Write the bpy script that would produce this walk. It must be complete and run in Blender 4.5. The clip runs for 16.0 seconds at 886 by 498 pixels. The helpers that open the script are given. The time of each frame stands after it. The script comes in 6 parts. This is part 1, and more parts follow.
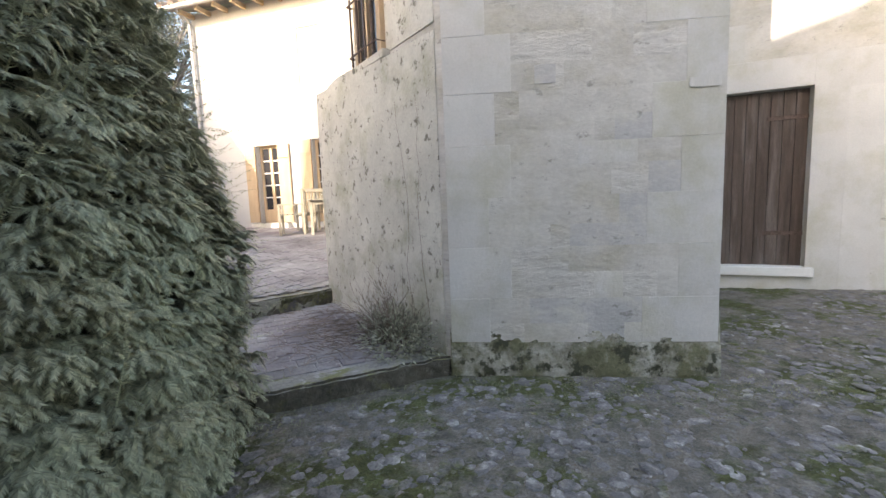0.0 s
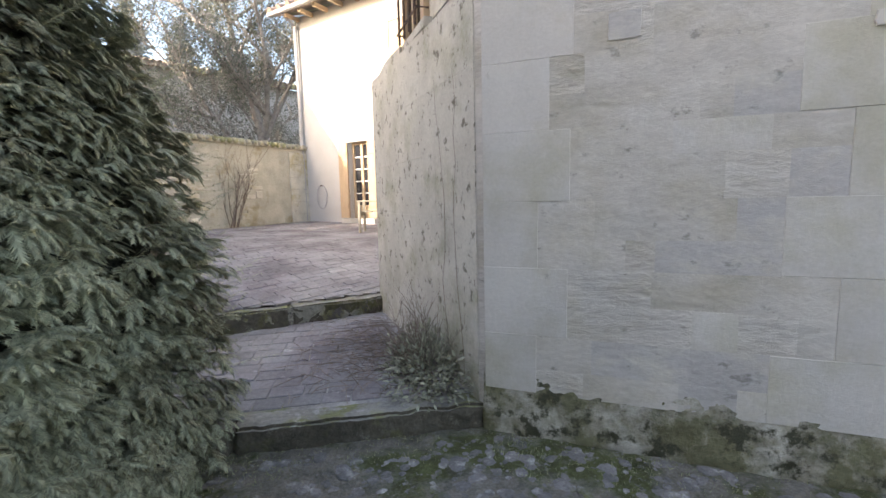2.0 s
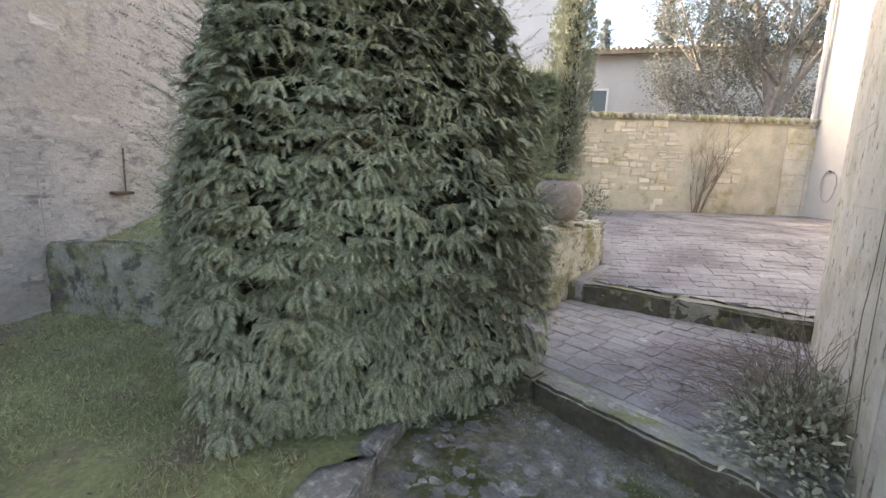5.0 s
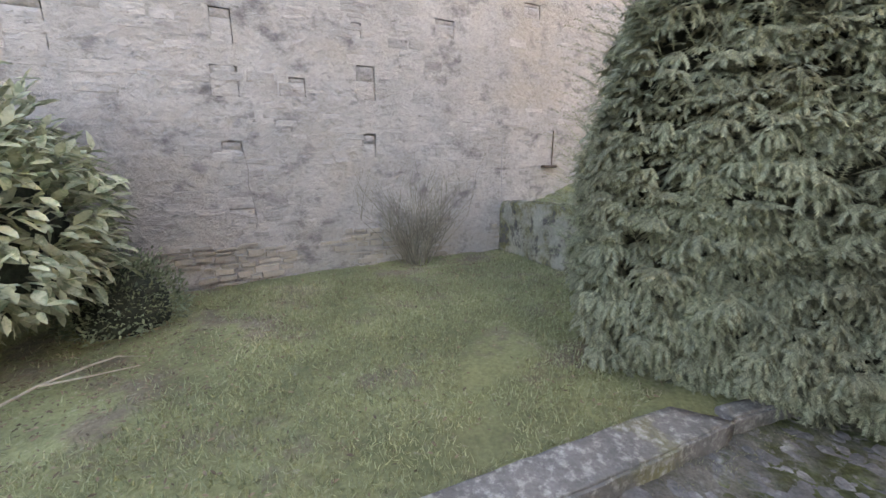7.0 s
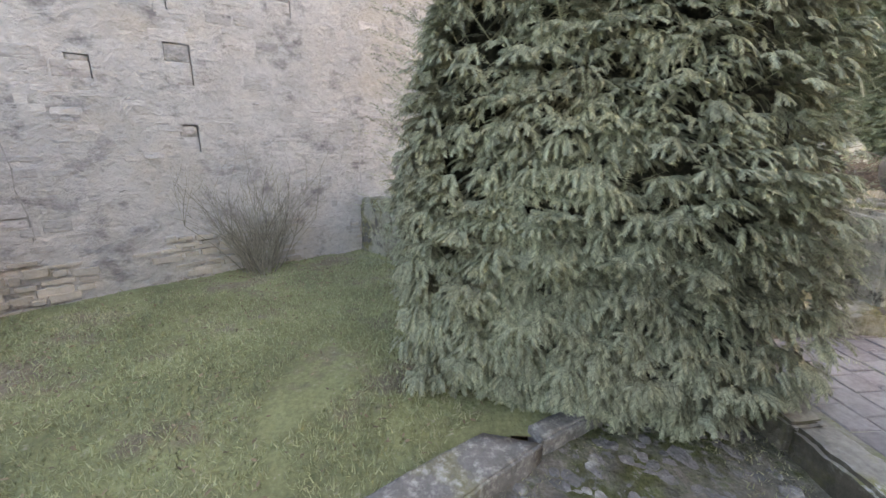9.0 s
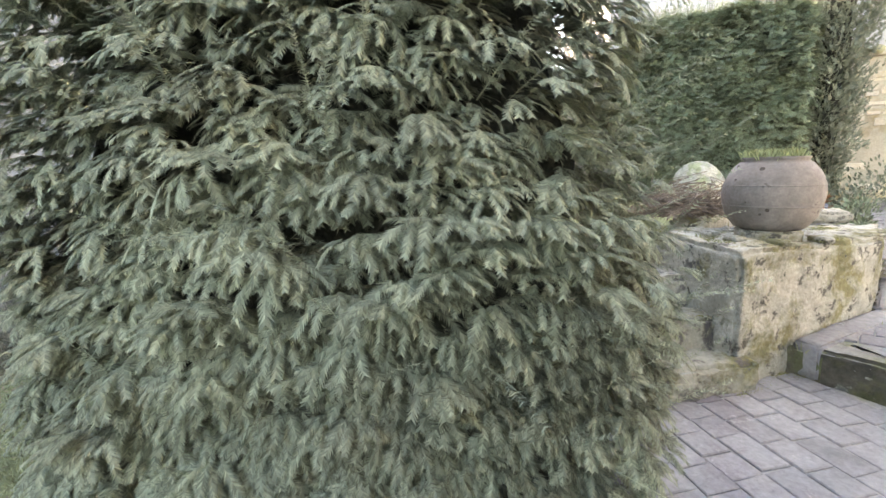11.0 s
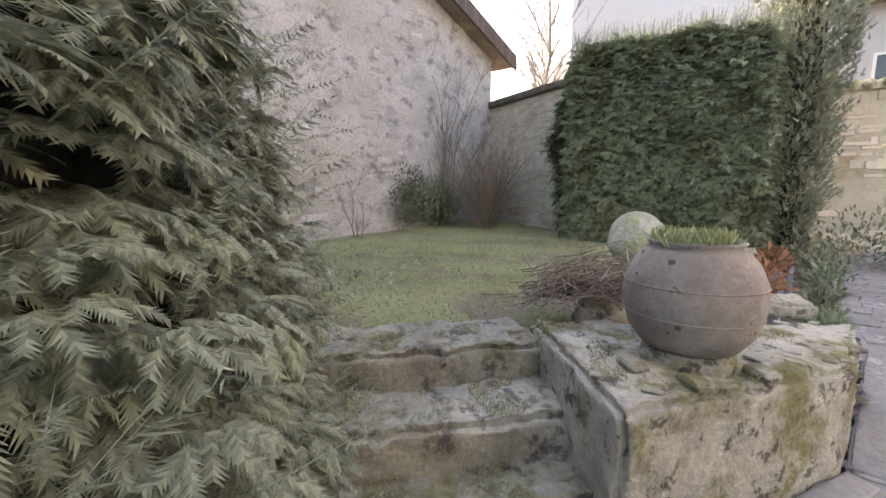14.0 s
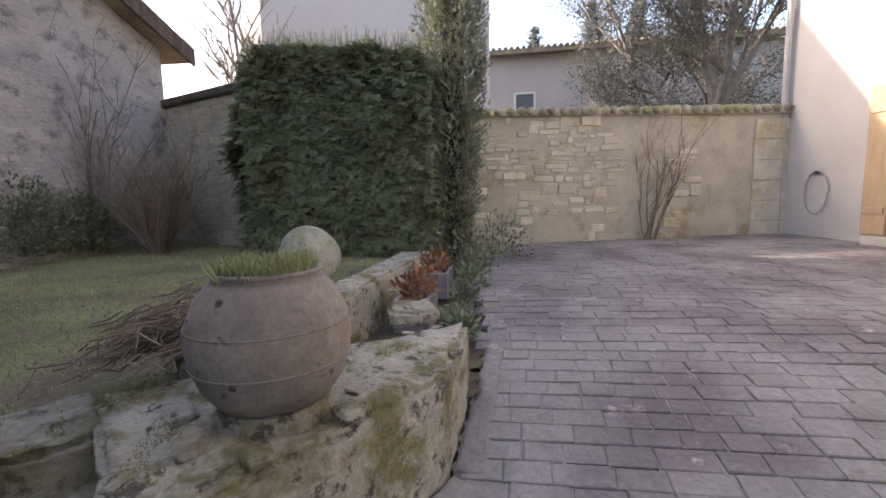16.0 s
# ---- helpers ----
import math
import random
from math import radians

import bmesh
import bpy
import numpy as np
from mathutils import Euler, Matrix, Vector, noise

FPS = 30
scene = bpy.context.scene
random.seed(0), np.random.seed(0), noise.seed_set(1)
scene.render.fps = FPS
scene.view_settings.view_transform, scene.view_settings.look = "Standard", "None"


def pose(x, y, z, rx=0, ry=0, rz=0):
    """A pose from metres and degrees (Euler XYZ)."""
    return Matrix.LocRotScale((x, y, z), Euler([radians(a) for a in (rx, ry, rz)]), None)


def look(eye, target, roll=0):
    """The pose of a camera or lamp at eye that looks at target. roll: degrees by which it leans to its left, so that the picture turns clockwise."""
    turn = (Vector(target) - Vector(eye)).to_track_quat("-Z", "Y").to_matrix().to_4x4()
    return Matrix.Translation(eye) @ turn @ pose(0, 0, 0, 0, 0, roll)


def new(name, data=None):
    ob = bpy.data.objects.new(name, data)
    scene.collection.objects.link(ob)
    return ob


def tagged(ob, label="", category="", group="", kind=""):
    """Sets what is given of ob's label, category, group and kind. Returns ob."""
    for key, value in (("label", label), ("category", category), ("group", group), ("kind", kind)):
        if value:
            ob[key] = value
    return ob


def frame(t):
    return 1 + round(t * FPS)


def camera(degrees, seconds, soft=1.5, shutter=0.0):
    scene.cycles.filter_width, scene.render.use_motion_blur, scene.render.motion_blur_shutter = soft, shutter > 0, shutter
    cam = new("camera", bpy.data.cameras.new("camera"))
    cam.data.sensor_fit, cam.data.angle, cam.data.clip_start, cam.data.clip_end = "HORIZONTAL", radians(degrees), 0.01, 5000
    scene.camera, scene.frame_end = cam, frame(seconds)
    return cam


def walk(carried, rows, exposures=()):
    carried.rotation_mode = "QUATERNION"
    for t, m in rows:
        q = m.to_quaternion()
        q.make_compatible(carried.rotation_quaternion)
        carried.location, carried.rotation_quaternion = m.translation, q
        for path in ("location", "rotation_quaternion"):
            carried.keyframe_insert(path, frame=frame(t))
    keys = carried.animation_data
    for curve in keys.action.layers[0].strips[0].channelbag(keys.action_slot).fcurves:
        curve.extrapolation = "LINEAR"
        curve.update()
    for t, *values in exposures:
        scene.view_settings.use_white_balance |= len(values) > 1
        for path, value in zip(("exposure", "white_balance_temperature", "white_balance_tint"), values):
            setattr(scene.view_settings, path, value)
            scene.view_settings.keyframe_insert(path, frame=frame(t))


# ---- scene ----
cam = camera(91.5, 16.0)
PATH = [
    (0, (1.654, 0.686, 1.409), (2.423, 2.517, 1.178), -2.2),
    (0.5, (1.9, 0.813, 1.413), (2.455, 2.72, 1.18), -2.0),
    (1, (2.079, 0.918, 1.427), (2.487, 2.86, 1.175), -1.7),
    (1.5, (2.238, 1.12, 1.419), (2.631, 3.065, 1.169), -1.1),
    (2, (2.36, 1.254, 1.433), (2.659, 3.218, 1.199), -1.4),
    (2.5, (2.51, 1.356, 1.369), (2.644, 3.341, 1.167), -0.3),
    (3, (2.689, 1.452, 1.375), (2.675, 3.442, 1.175), 1.0),
    (3.5, (2.809, 1.613, 1.368), (2.561, 3.587, 1.171), 0.6),
    (4, (2.873, 1.729, 1.391), (2.259, 3.621, 1.183), 0.4),
    (4.5, (2.991, 1.76, 1.376), (1.848, 3.383, 1.133), 1.6),
    (5, (3.091, 1.701, 1.351), (1.549, 2.934, 1.031), 2.5),
    (5.2, (3.124, 1.65, 1.349), (1.455, 2.698, 1.01), 2.3),
    (7.3, (3.501, 1.651, 1.299), (1.61, 1.211, 0.822), -0.0),
    (7.5, (3.473, 1.656, 1.308), (1.585, 1.215, 0.818), -0.0),
    (8, (3.318, 1.775, 1.307), (1.421, 1.409, 0.791), 1.2),
    (8.5, (3.194, 1.94, 1.352), (1.271, 1.821, 0.817), 0.6),
    (8.7, (3.157, 2.024, 1.37), (1.231, 1.994, 0.831), 1.0),
    (10.8, (2.569, 2.91, 1.374), (0.628, 3.236, 1.019), -1.9),
    (11, (2.484, 3.051, 1.371), (0.545, 3.398, 1.021), -1.5),
    (11.5, (2.348, 3.267, 1.395), (0.417, 3.684, 1.084), -1.2),
    (12, (2.159, 3.52, 1.441), (0.24, 3.997, 1.141), -1.0),
    (12.5, (2.089, 3.696, 1.529), (0.178, 4.212, 1.244), -1.1),
    (13, (2.024, 3.933, 1.563), (0.102, 4.415, 1.291), -0.9),
    (13.5, (1.894, 4.055, 1.569), (-0.035, 4.501, 1.29), -0.2),
    (14, (1.721, 4.15, 1.607), (-0.22, 4.547, 1.33), 0.2),
    (14.5, (1.668, 4.256, 1.612), (-0.282, 4.612, 1.349), 0.0),
    (15, (1.614, 4.486, 1.619), (-0.346, 4.807, 1.385), -0.1),
    (15.5, (1.632, 4.657, 1.63), (-0.225, 5.368, 1.415), -0.1),
    (16, (1.647, 4.905, 1.625), (0.228, 6.293, 1.384), -1.4),
]
walk(cam, [(t, look(eye, target, roll)) for t, eye, target, roll in PATH],
     [(0, 2.6, 7450, 13), (1.5, 2.55, 7400, 14), (3.5, 2.4, 7500, 15), (5, 2.85, 7700, 14), (7.5, 3.17, 7900, 18), (8.7, 3.27, 7900, 17), (11, 3.7, 7700, 12), (12.5, 3.28, 7550, 16), (15, 2.83, 7450, 20), (15.5, 2.62, 7350, 21), (16, 2.0, 7300, 22)])


# ---------- light ----------
SUN_AZ, SUN_EL = radians(206), radians(24)
SUN = Vector((math.cos(SUN_AZ) * math.cos(SUN_EL), math.sin(SUN_AZ) * math.cos(SUN_EL), math.sin(SUN_EL)))
world = bpy.data.worlds.new("sky")
scene.world = world
world.use_nodes = True
wn = world.node_tree
sky = wn.nodes.new("ShaderNodeTexSky")
sky.sky_type = "NISHITA"
sky.sun_disc = False
sky.sun_elevation = SUN_EL
sky.sun_rotation = math.atan2(SUN.x, SUN.y)
sky.air_density, sky.dust_density = 1.0, 2.5
wn.links.new(sky.outputs[0], wn.nodes["Background"].inputs[0])
wn.nodes["Background"].inputs[1].default_value = 0.15
sun = new("sun", bpy.data.lights.new("sun", "SUN"))
sun.data.energy, sun.data.angle, sun.data.color = 2.0, radians(0.6), (1.0, 0.93, 0.82)
sun.matrix_world = look(SUN * 60, (0, 0, 0))


# ---------- materials ----------
def material(name, base, rough=0.85, spread=0.25, scale=6.0, fine=60.0, bump=0.3, dist=0.01, stain=None, stain_scale=1.5,
             stain_cut=(0.5, 0.62), stain2=None, stain2_scale=4.0, stain2_cut=(0.55, 0.65), island=0.0, obj=0.0, stretch=(1, 1, 1),
             metal=0.0, spec=0.3, trans=0.0):
    """Two scales of tone, up to two stains with outlines of their own, and relief."""
    m = bpy.data.materials.new(name)
    m.use_nodes = True
    nt = m.node_tree
    bsdf = nt.nodes["Principled BSDF"]
    bsdf.inputs["Roughness"].default_value = rough
    bsdf.inputs["Metallic"].default_value = metal
    bsdf.inputs["Specular IOR Level"].default_value = spec
    geo = nt.nodes.new("ShaderNodeNewGeometry")
    mp = nt.nodes.new("ShaderNodeMapping")
    mp.inputs["Scale"].default_value = stretch
    nt.links.new(geo.outputs["Position"], mp.inputs[0])

    def nz(sc, detail=5.0, rg=0.6):
        n = nt.nodes.new("ShaderNodeTexNoise")
        n.inputs["Scale"].default_value, n.inputs["Detail"].default_value, n.inputs["Roughness"].default_value = sc, detail, rg
        nt.links.new(mp.outputs[0], n.inputs["Vector"])
        return n.outputs[0]

    def rng(src, a, b, c, d):
        r = nt.nodes.new("ShaderNodeMapRange")
        for k, val in zip((1, 2, 3, 4), (a, b, c, d)):
            r.inputs[k].default_value = val
        nt.links.new(src, r.inputs[0])
        return r.outputs[0]

    def mul(a, b):
        x = nt.nodes.new("ShaderNodeMath")
        x.operation = "MULTIPLY"
        nt.links.new(a, x.inputs[0])
        nt.links.new(b, x.inputs[1])
        return x.outputs[0]

    def mix(fac, c1, c2):
        x = nt.nodes.new("ShaderNodeMix")
        x.data_type = "RGBA"
        nt.links.new(fac, x.inputs[0])
        for sock, c in ((x.inputs[6], c1), (x.inputs[7], c2)):
            if isinstance(c, tuple):
                sock.default_value = (*c, 1)
            else:
                nt.links.new(c, sock)
        return x.outputs[2]

    tone = mul(rng(nz(scale), 0.3, 0.7, 1 - spread, 1 + spread), rng(nz(fine, 3.0), 0.3, 0.7, 1 - spread * 0.6, 1 + spread * 0.6))
    if island:
        tone = mul(tone, rng(geo.outputs["Random Per Island"], 0, 1, 1 - island, 1 + island))
    if obj:
        oi = nt.nodes.new("ShaderNodeObjectInfo")
        tone = mul(tone, rng(oi.outputs["Random"], 0, 1, 1 - obj, 1 + obj))
    col = base
    if stain:
        col = mix(rng(nz(stain_scale, 6.0, 0.65), *stain_cut, 0, 1), col, stain)
    if stain2:
        col = mix(rng(nz(stain2_scale, 7.0, 0.7), *stain2_cut, 0, 1), col, stain2)
    v = nt.nodes.new("ShaderNodeVectorMath")
    v.operation = "SCALE"
    if isinstance(col, tuple):
        v.inputs[0].default_value = col
    else:
        nt.links.new(col, v.inputs[0])
    nt.links.new(tone, v.inputs["Scale"])
    nt.links.new(v.outputs[0], bsdf.inputs["Base Color"])
    if bump:
        b = nt.nodes.new("ShaderNodeBump")
        b.inputs["Strength"].default_value, b.inputs["Distance"].default_value = bump, dist
        add = nt.nodes.new("ShaderNodeMath")
        nt.links.new(nz(fine * 0.5, 8.0, 0.7), add.inputs[0])
        nt.links.new(nz(scale * 1.7, 4.0), add.inputs[1])
        nt.links.new(add.outputs[0], b.inputs["Height"])
        nt.links.new(b.outputs[0], bsdf.inputs["Normal"])
    if trans:
        tr = nt.nodes.new("ShaderNodeBsdfTranslucent")
        nt.links.new(v.outputs[0], tr.inputs[0])
        mx = nt.nodes.new("ShaderNodeMixShader")
        mx.inputs[0].default_value = trans
        nt.links.new(bsdf.outputs[0], mx.inputs[1])
        nt.links.new(tr.outputs[0], mx.inputs[2])
        nt.links.new(mx.outputs[0], nt.nodes["Material Output"].inputs[0])
    return m


M_ASHLAR = material("limestone", (0.57, 0.55, 0.52), 0.92, 0.07, 2.0, 60, 0.5, 0.008, stain=(0.47, 0.45, 0.37), stain_scale=1.4, stain_cut=(0.48, 0.66),
                    stain2=(0.36, 0.34, 0.3), stain2_scale=5.0, stain2_cut=(0.66, 0.74), obj=0.035)
M_ASHLAR_WORN = material("worn_limestone", (0.54, 0.515, 0.475), 0.95, 0.1, 3.0, 34, 0.6, 0.009, stain=(0.45, 0.42, 0.35), stain_scale=2.0, stain_cut=(0.46, 0.66),
                         stain2=(0.3, 0.28, 0.25), stain2_scale=7.0, stain2_cut=(0.6, 0.68), obj=0.02, stretch=(0.9, 0.9, 1.4))
M_BLUESTONE = material("blue_grey_limestone", (0.47, 0.455, 0.44), 0.95, 0.1, 3.0, 34, 0.6, 0.009, stain=(0.5, 0.48, 0.43), stain_scale=3.0, stain_cut=(0.48, 0.62),
                       stain2=(0.28, 0.27, 0.25), stain2_scale=7.0, stain2_cut=(0.6, 0.68), obj=0.03, stretch=(0.9, 0.9, 1.4))
M_BASE = material("mossy_wall_foot", (0.42, 0.4, 0.345), 0.95, 0.2, 6.0, 40, 0.9, 0.015, stain=(0.15, 0.145, 0.085), stain_scale=3.4, stain_cut=(0.4, 0.56),
                  stain2=(0.06, 0.06, 0.038), stain2_scale=8.0, stain2_cut=(0.52, 0.6))
M_MORTAR = material("lime_mortar", (0.545, 0.52, 0.48), 0.95, 0.12, 4.0, 30, 0.9, 0.014, stain=(0.45, 0.42, 0.35), stain_scale=1.8, stain_cut=(0.48, 0.66),
                    stain2=(0.33, 0.31, 0.28), stain2_scale=9.0, stain2_cut=(0.63, 0.69), stretch=(0.7, 0.7, 1.8))
M_PLASTER = material("old_lime_plaster", (0.55, 0.53, 0.47), 0.95, 0.14, 2.5, 45, 0.6, 0.012, stain=(0.4, 0.39, 0.3), stain_scale=1.8, stain_cut=(0.5, 0.66),
                     stain2=(0.2, 0.185, 0.15), stain2_scale=11.0, stain2_cut=(0.57, 0.63))
M_BARN = material("rubble_barn_wall", (0.48, 0.445, 0.42), 0.95, 0.18, 2.2, 22, 1.0, 0.05, stain=(0.4, 0.36, 0.32), stain_scale=1.1, stain_cut=(0.5, 0.64),
                  stain2=(0.22, 0.2, 0.195), stain2_scale=3.6, stain2_cut=(0.52, 0.66), stretch=(0.9, 0.9, 1.3))
M_RUBBLE = material("yellow_rubble_stone", (0.56, 0.52, 0.43), 0.95, 0.15, 4.0, 45, 0.7, 0.012, stain=(0.4, 0.34, 0.2), stain_scale=1.6, stain_cut=(0.5, 0.66),
                    stain2=(0.3, 0.26, 0.2), stain2_scale=7.0, stain2_cut=(0.6, 0.7), island=0.17)
M_RUBBLE_BED = material("rubble_bedding", (0.44, 0.41, 0.33), 0.95, 0.18, 3.0, 40, 0.7, 0.012, stain=(0.3, 0.25, 0.15), stain_scale=1.2, stain_cut=(0.55, 0.66))
M_BARNSTONE = material("barn_rubble_stone", (0.47, 0.435, 0.41), 0.95, 0.2, 3.0, 26, 1.0, 0.03, stain=(0.3, 0.27, 0.255), stain_scale=3.0, stain_cut=(0.52, 0.66),
                       stain2=(0.2, 0.18, 0.17), stain2_scale=9.0, stain2_cut=(0.6, 0.68), island=0.16, stretch=(0.8, 0.8, 1.8))
M_RECESS = material("dark_old_lintel", (0.33, 0.305, 0.29), 0.95, 0.25, 8.0, 40, 1.0, 0.02, stain=(0.36, 0.33, 0.31), stain_scale=9.0, stain_cut=(0.5, 0.62))
M_HOUSE = material("white_house_render", (0.5, 0.49, 0.47), 0.92, 0.05, 2.0, 50, 0.25, 0.004)
M_GREYWALL = material("grey_far_render", (0.46, 0.44, 0.43), 0.92, 0.07, 0.8, 20, 0.2, 0.01)
M_WHITEWALL = material("pale_gable_render", (0.5, 0.48, 0.48), 0.92, 0.06, 0.8, 20, 0.2, 0.01)
M_COBBLE = material("grey_cobble", (0.205, 0.195, 0.187), 0.9, 0.28, 9.0, 60, 1.0, 0.02, stain=(0.32, 0.31, 0.29), stain_scale=9.0, stain_cut=(0.55, 0.65),
                    stain2=(0.13, 0.135, 0.06), stain2_scale=2.2, stain2_cut=(0.54, 0.64), island=0.2)
M_DIRT = material("yard_dirt", (0.2, 0.185, 0.155), 0.95, 0.35, 8.0, 60, 1.0, 0.04, stain=(0.1, 0.11, 0.045), stain_scale=1.6, stain_cut=(0.48, 0.58),
                  stain2=(0.24, 0.23, 0.21), stain2_scale=14.0, stain2_cut=(0.56, 0.64))
# Kerb pair: dark mossy sides with shade painted in, and paler lit tops.
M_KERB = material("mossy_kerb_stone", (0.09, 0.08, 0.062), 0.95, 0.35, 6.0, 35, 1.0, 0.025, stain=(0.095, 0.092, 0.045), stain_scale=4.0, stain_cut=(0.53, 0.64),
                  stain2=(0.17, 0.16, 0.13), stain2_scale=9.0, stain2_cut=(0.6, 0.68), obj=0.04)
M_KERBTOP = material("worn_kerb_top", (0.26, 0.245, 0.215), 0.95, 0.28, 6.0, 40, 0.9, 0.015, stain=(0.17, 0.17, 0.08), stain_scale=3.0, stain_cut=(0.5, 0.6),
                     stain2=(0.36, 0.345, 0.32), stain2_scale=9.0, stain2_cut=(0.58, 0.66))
M_BORDER = material("lichen_edging_stone", (0.19, 0.18, 0.17), 0.95, 0.25, 6.0, 45, 0.9, 0.015, stain=(0.2, 0.19, 0.1), stain_scale=2.5, stain_cut=(0.54, 0.64),
                    stain2=(0.36, 0.35, 0.32), stain2_scale=20.0, stain2_cut=(0.5, 0.62))
M_PAVER = material("grey_paver", (0.285, 0.268, 0.264), 0.85, 0.25, 3.0, 40, 0.9, 0.014, stain=(0.165, 0.145, 0.15), stain_scale=1.5, stain_cut=(0.46, 0.6),
                   stain2=(0.37, 0.345, 0.335), stain2_scale=6.0, stain2_cut=(0.6, 0.69), obj=0.1, island=0.1)
M_JOINT = material("paving_joint", (0.29, 0.272, 0.255), 0.95, 0.3, 8.0, 60, 0.6, 0.008, stain=(0.15, 0.15, 0.09), stain_scale=2.0, stain_cut=(0.55, 0.65))
M_MOSSSTONE = material("mossy_pier_stone", (0.42, 0.4, 0.34), 0.95, 0.2, 5.0, 40, 1.0, 0.03, stain=(0.22, 0.205, 0.11), stain_scale=3.4, stain_cut=(0.5, 0.6),
                       stain2=(0.12, 0.11, 0.095), stain2_scale=11.0, stain2_cut=(0.56, 0.62), obj=0.06)
M_STEP = material("damp_step_stone", (0.33, 0.318, 0.27), 0.95, 0.25, 5.0, 45, 1.0, 0.02, stain=(0.19, 0.18, 0.085), stain_scale=3.5, stain_cut=(0.48, 0.6),
                  stain2=(0.13, 0.12, 0.115), stain2_scale=7.0, stain2_cut=(0.52, 0.6), obj=0.12)
M_POT = material("weathered_clay", (0.2, 0.175, 0.158), 0.9, 0.22, 5.0, 60, 0.6, 0.008, stain=(0.29, 0.26, 0.235), stain_scale=3.5, stain_cut=(0.46, 0.62),
                 stain2=(0.085, 0.072, 0.065), stain2_scale=7.0, stain2_cut=(0.62, 0.67))
M_CHIP = material("dark_clay_break", (0.08, 0.066, 0.057), 0.95, 0.3, 30.0, 80, 0.8, 0.004)
M_YEW = material("yew_needles", (0.27, 0.284, 0.196), 0.6, 0.25, 2.5, 30, 0, stain=(0.265, 0.26, 0.18), stain_scale=1.6, stain_cut=(0.5, 0.7), island=0.4, obj=0.1, trans=0.28)
# Near-black filler colour: the shade inside crowns and hedge, painted.
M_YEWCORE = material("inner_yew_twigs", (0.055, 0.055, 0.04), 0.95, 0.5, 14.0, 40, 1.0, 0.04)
M_HEDGE = material("hedge_leaves", (0.225, 0.268, 0.175), 0.55, 0.25, 2.5, 30, 0, stain=(0.16, 0.165, 0.085), stain_scale=1.6, stain_cut=(0.5, 0.7), island=0.4, trans=0.3)
# Near-black colour for painted shade: inside shrubs and in small wall holes.
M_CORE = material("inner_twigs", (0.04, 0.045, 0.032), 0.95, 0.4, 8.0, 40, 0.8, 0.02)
M_LAUREL = material("variegated_leaves", (0.48, 0.49, 0.34), 0.45, 0.25, 4.0, 40, 0, stain=(0.25, 0.29, 0.18), stain_scale=14.0, stain_cut=(0.5, 0.58), island=0.25, trans=0.2)
M_GRASS = material("winter_grass", (0.325, 0.332, 0.19), 0.8, 0.25, 1.2, 20, 0, stain=(0.36, 0.34, 0.21), stain_scale=1.3, stain_cut=(0.52, 0.66), island=0.35, trans=0.25)
M_LAWN = material("lawn_soil", (0.23, 0.24, 0.12), 0.95, 0.35, 1.4, 40, 0.9, 0.03, stain=(0.2, 0.17, 0.12), stain_scale=1.6, stain_cut=(0.52, 0.62), stain2=(0.3, 0.28, 0.2), stain2_scale=20.0, stain2_cut=(0.6, 0.68))
M_EARTH = material("bare_earth", (0.12, 0.1, 0.075), 0.95, 0.3, 4.0, 50, 0.9, 0.02, stain=(0.12, 0.13, 0.06), stain_scale=2.0, stain_cut=(0.5, 0.62))
M_TWIG = material("dry_twig", (0.2, 0.16, 0.13), 0.9, 0.25, 6.0, 40, 0.3, 0.003, island=0.35)
M_GREYTWIG = material("grey_twig", (0.27, 0.245, 0.2), 0.9, 0.25, 6.0, 40, 0.3, 0.003, island=0.35)
M_BARK = material("bare_bark", (0.27, 0.245, 0.225), 0.9, 0.25, 6.0, 40, 0.5, 0.01)
M_DRYLEAF = material("dry_pale_leaf", (0.29, 0.29, 0.215), 0.8, 0.3, 8.0, 40, 0, island=0.45, trans=0.15)
M_LITTER = material("dead_leaf", (0.22, 0.165, 0.11), 0.85, 0.3, 8.0, 40, 0, island=0.5, trans=0.1)
M_STICK = material("pale_dead_wood", (0.42, 0.36, 0.29), 0.9, 0.2, 8.0, 40, 0.4, 0.004)
M_OLIVE = material("grey_green_leaf", (0.19, 0.205, 0.145), 0.7, 0.3, 2.0, 30, 0, island=0.4, trans=0.15)
# Needle colour is lifted and blued to paint in the haze of distance.
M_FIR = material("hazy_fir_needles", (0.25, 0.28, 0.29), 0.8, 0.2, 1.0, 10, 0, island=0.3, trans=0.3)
M_FARLEAF = material("far_tree_leaf", (0.17, 0.18, 0.15), 0.7, 0.3, 1.0, 10, 0, island=0.4, trans=0.15)
M_CYPRESS = material("cypress_scale_leaf", (0.22, 0.24, 0.175), 0.7, 0.3, 2.0, 30, 0, island=0.35, trans=0.15)
M_SUCC = material("pot_plant", (0.33, 0.36, 0.19), 0.6, 0.25, 8.0, 40, 0, island=0.3, trans=0.2)
M_RUST = material("russet_leaf", (0.3, 0.15, 0.08), 0.7, 0.3, 8.0, 40, 0, island=0.35, trans=0.2)
M_DOOR = material("weathered_brown_boards", (0.085, 0.062, 0.05), 0.8, 0.3, 5.0, 60, 0.5, 0.004, stain=(0.14, 0.115, 0.1), stain_scale=2.0, stain_cut=(0.48, 0.66), stretch=(4, 4, 0.4), obj=0.12)
M_SHUTTER = material("tan_shutter_paint", (0.46, 0.34, 0.22), 0.6, 0.1, 3.0, 40, 0.2, 0.003, stretch=(3, 3, 0.5))
M_WHITEPAINT = material("white_paint", (0.7, 0.69, 0.66), 0.5, 0.05, 3.0, 40, 0.1, 0.002)
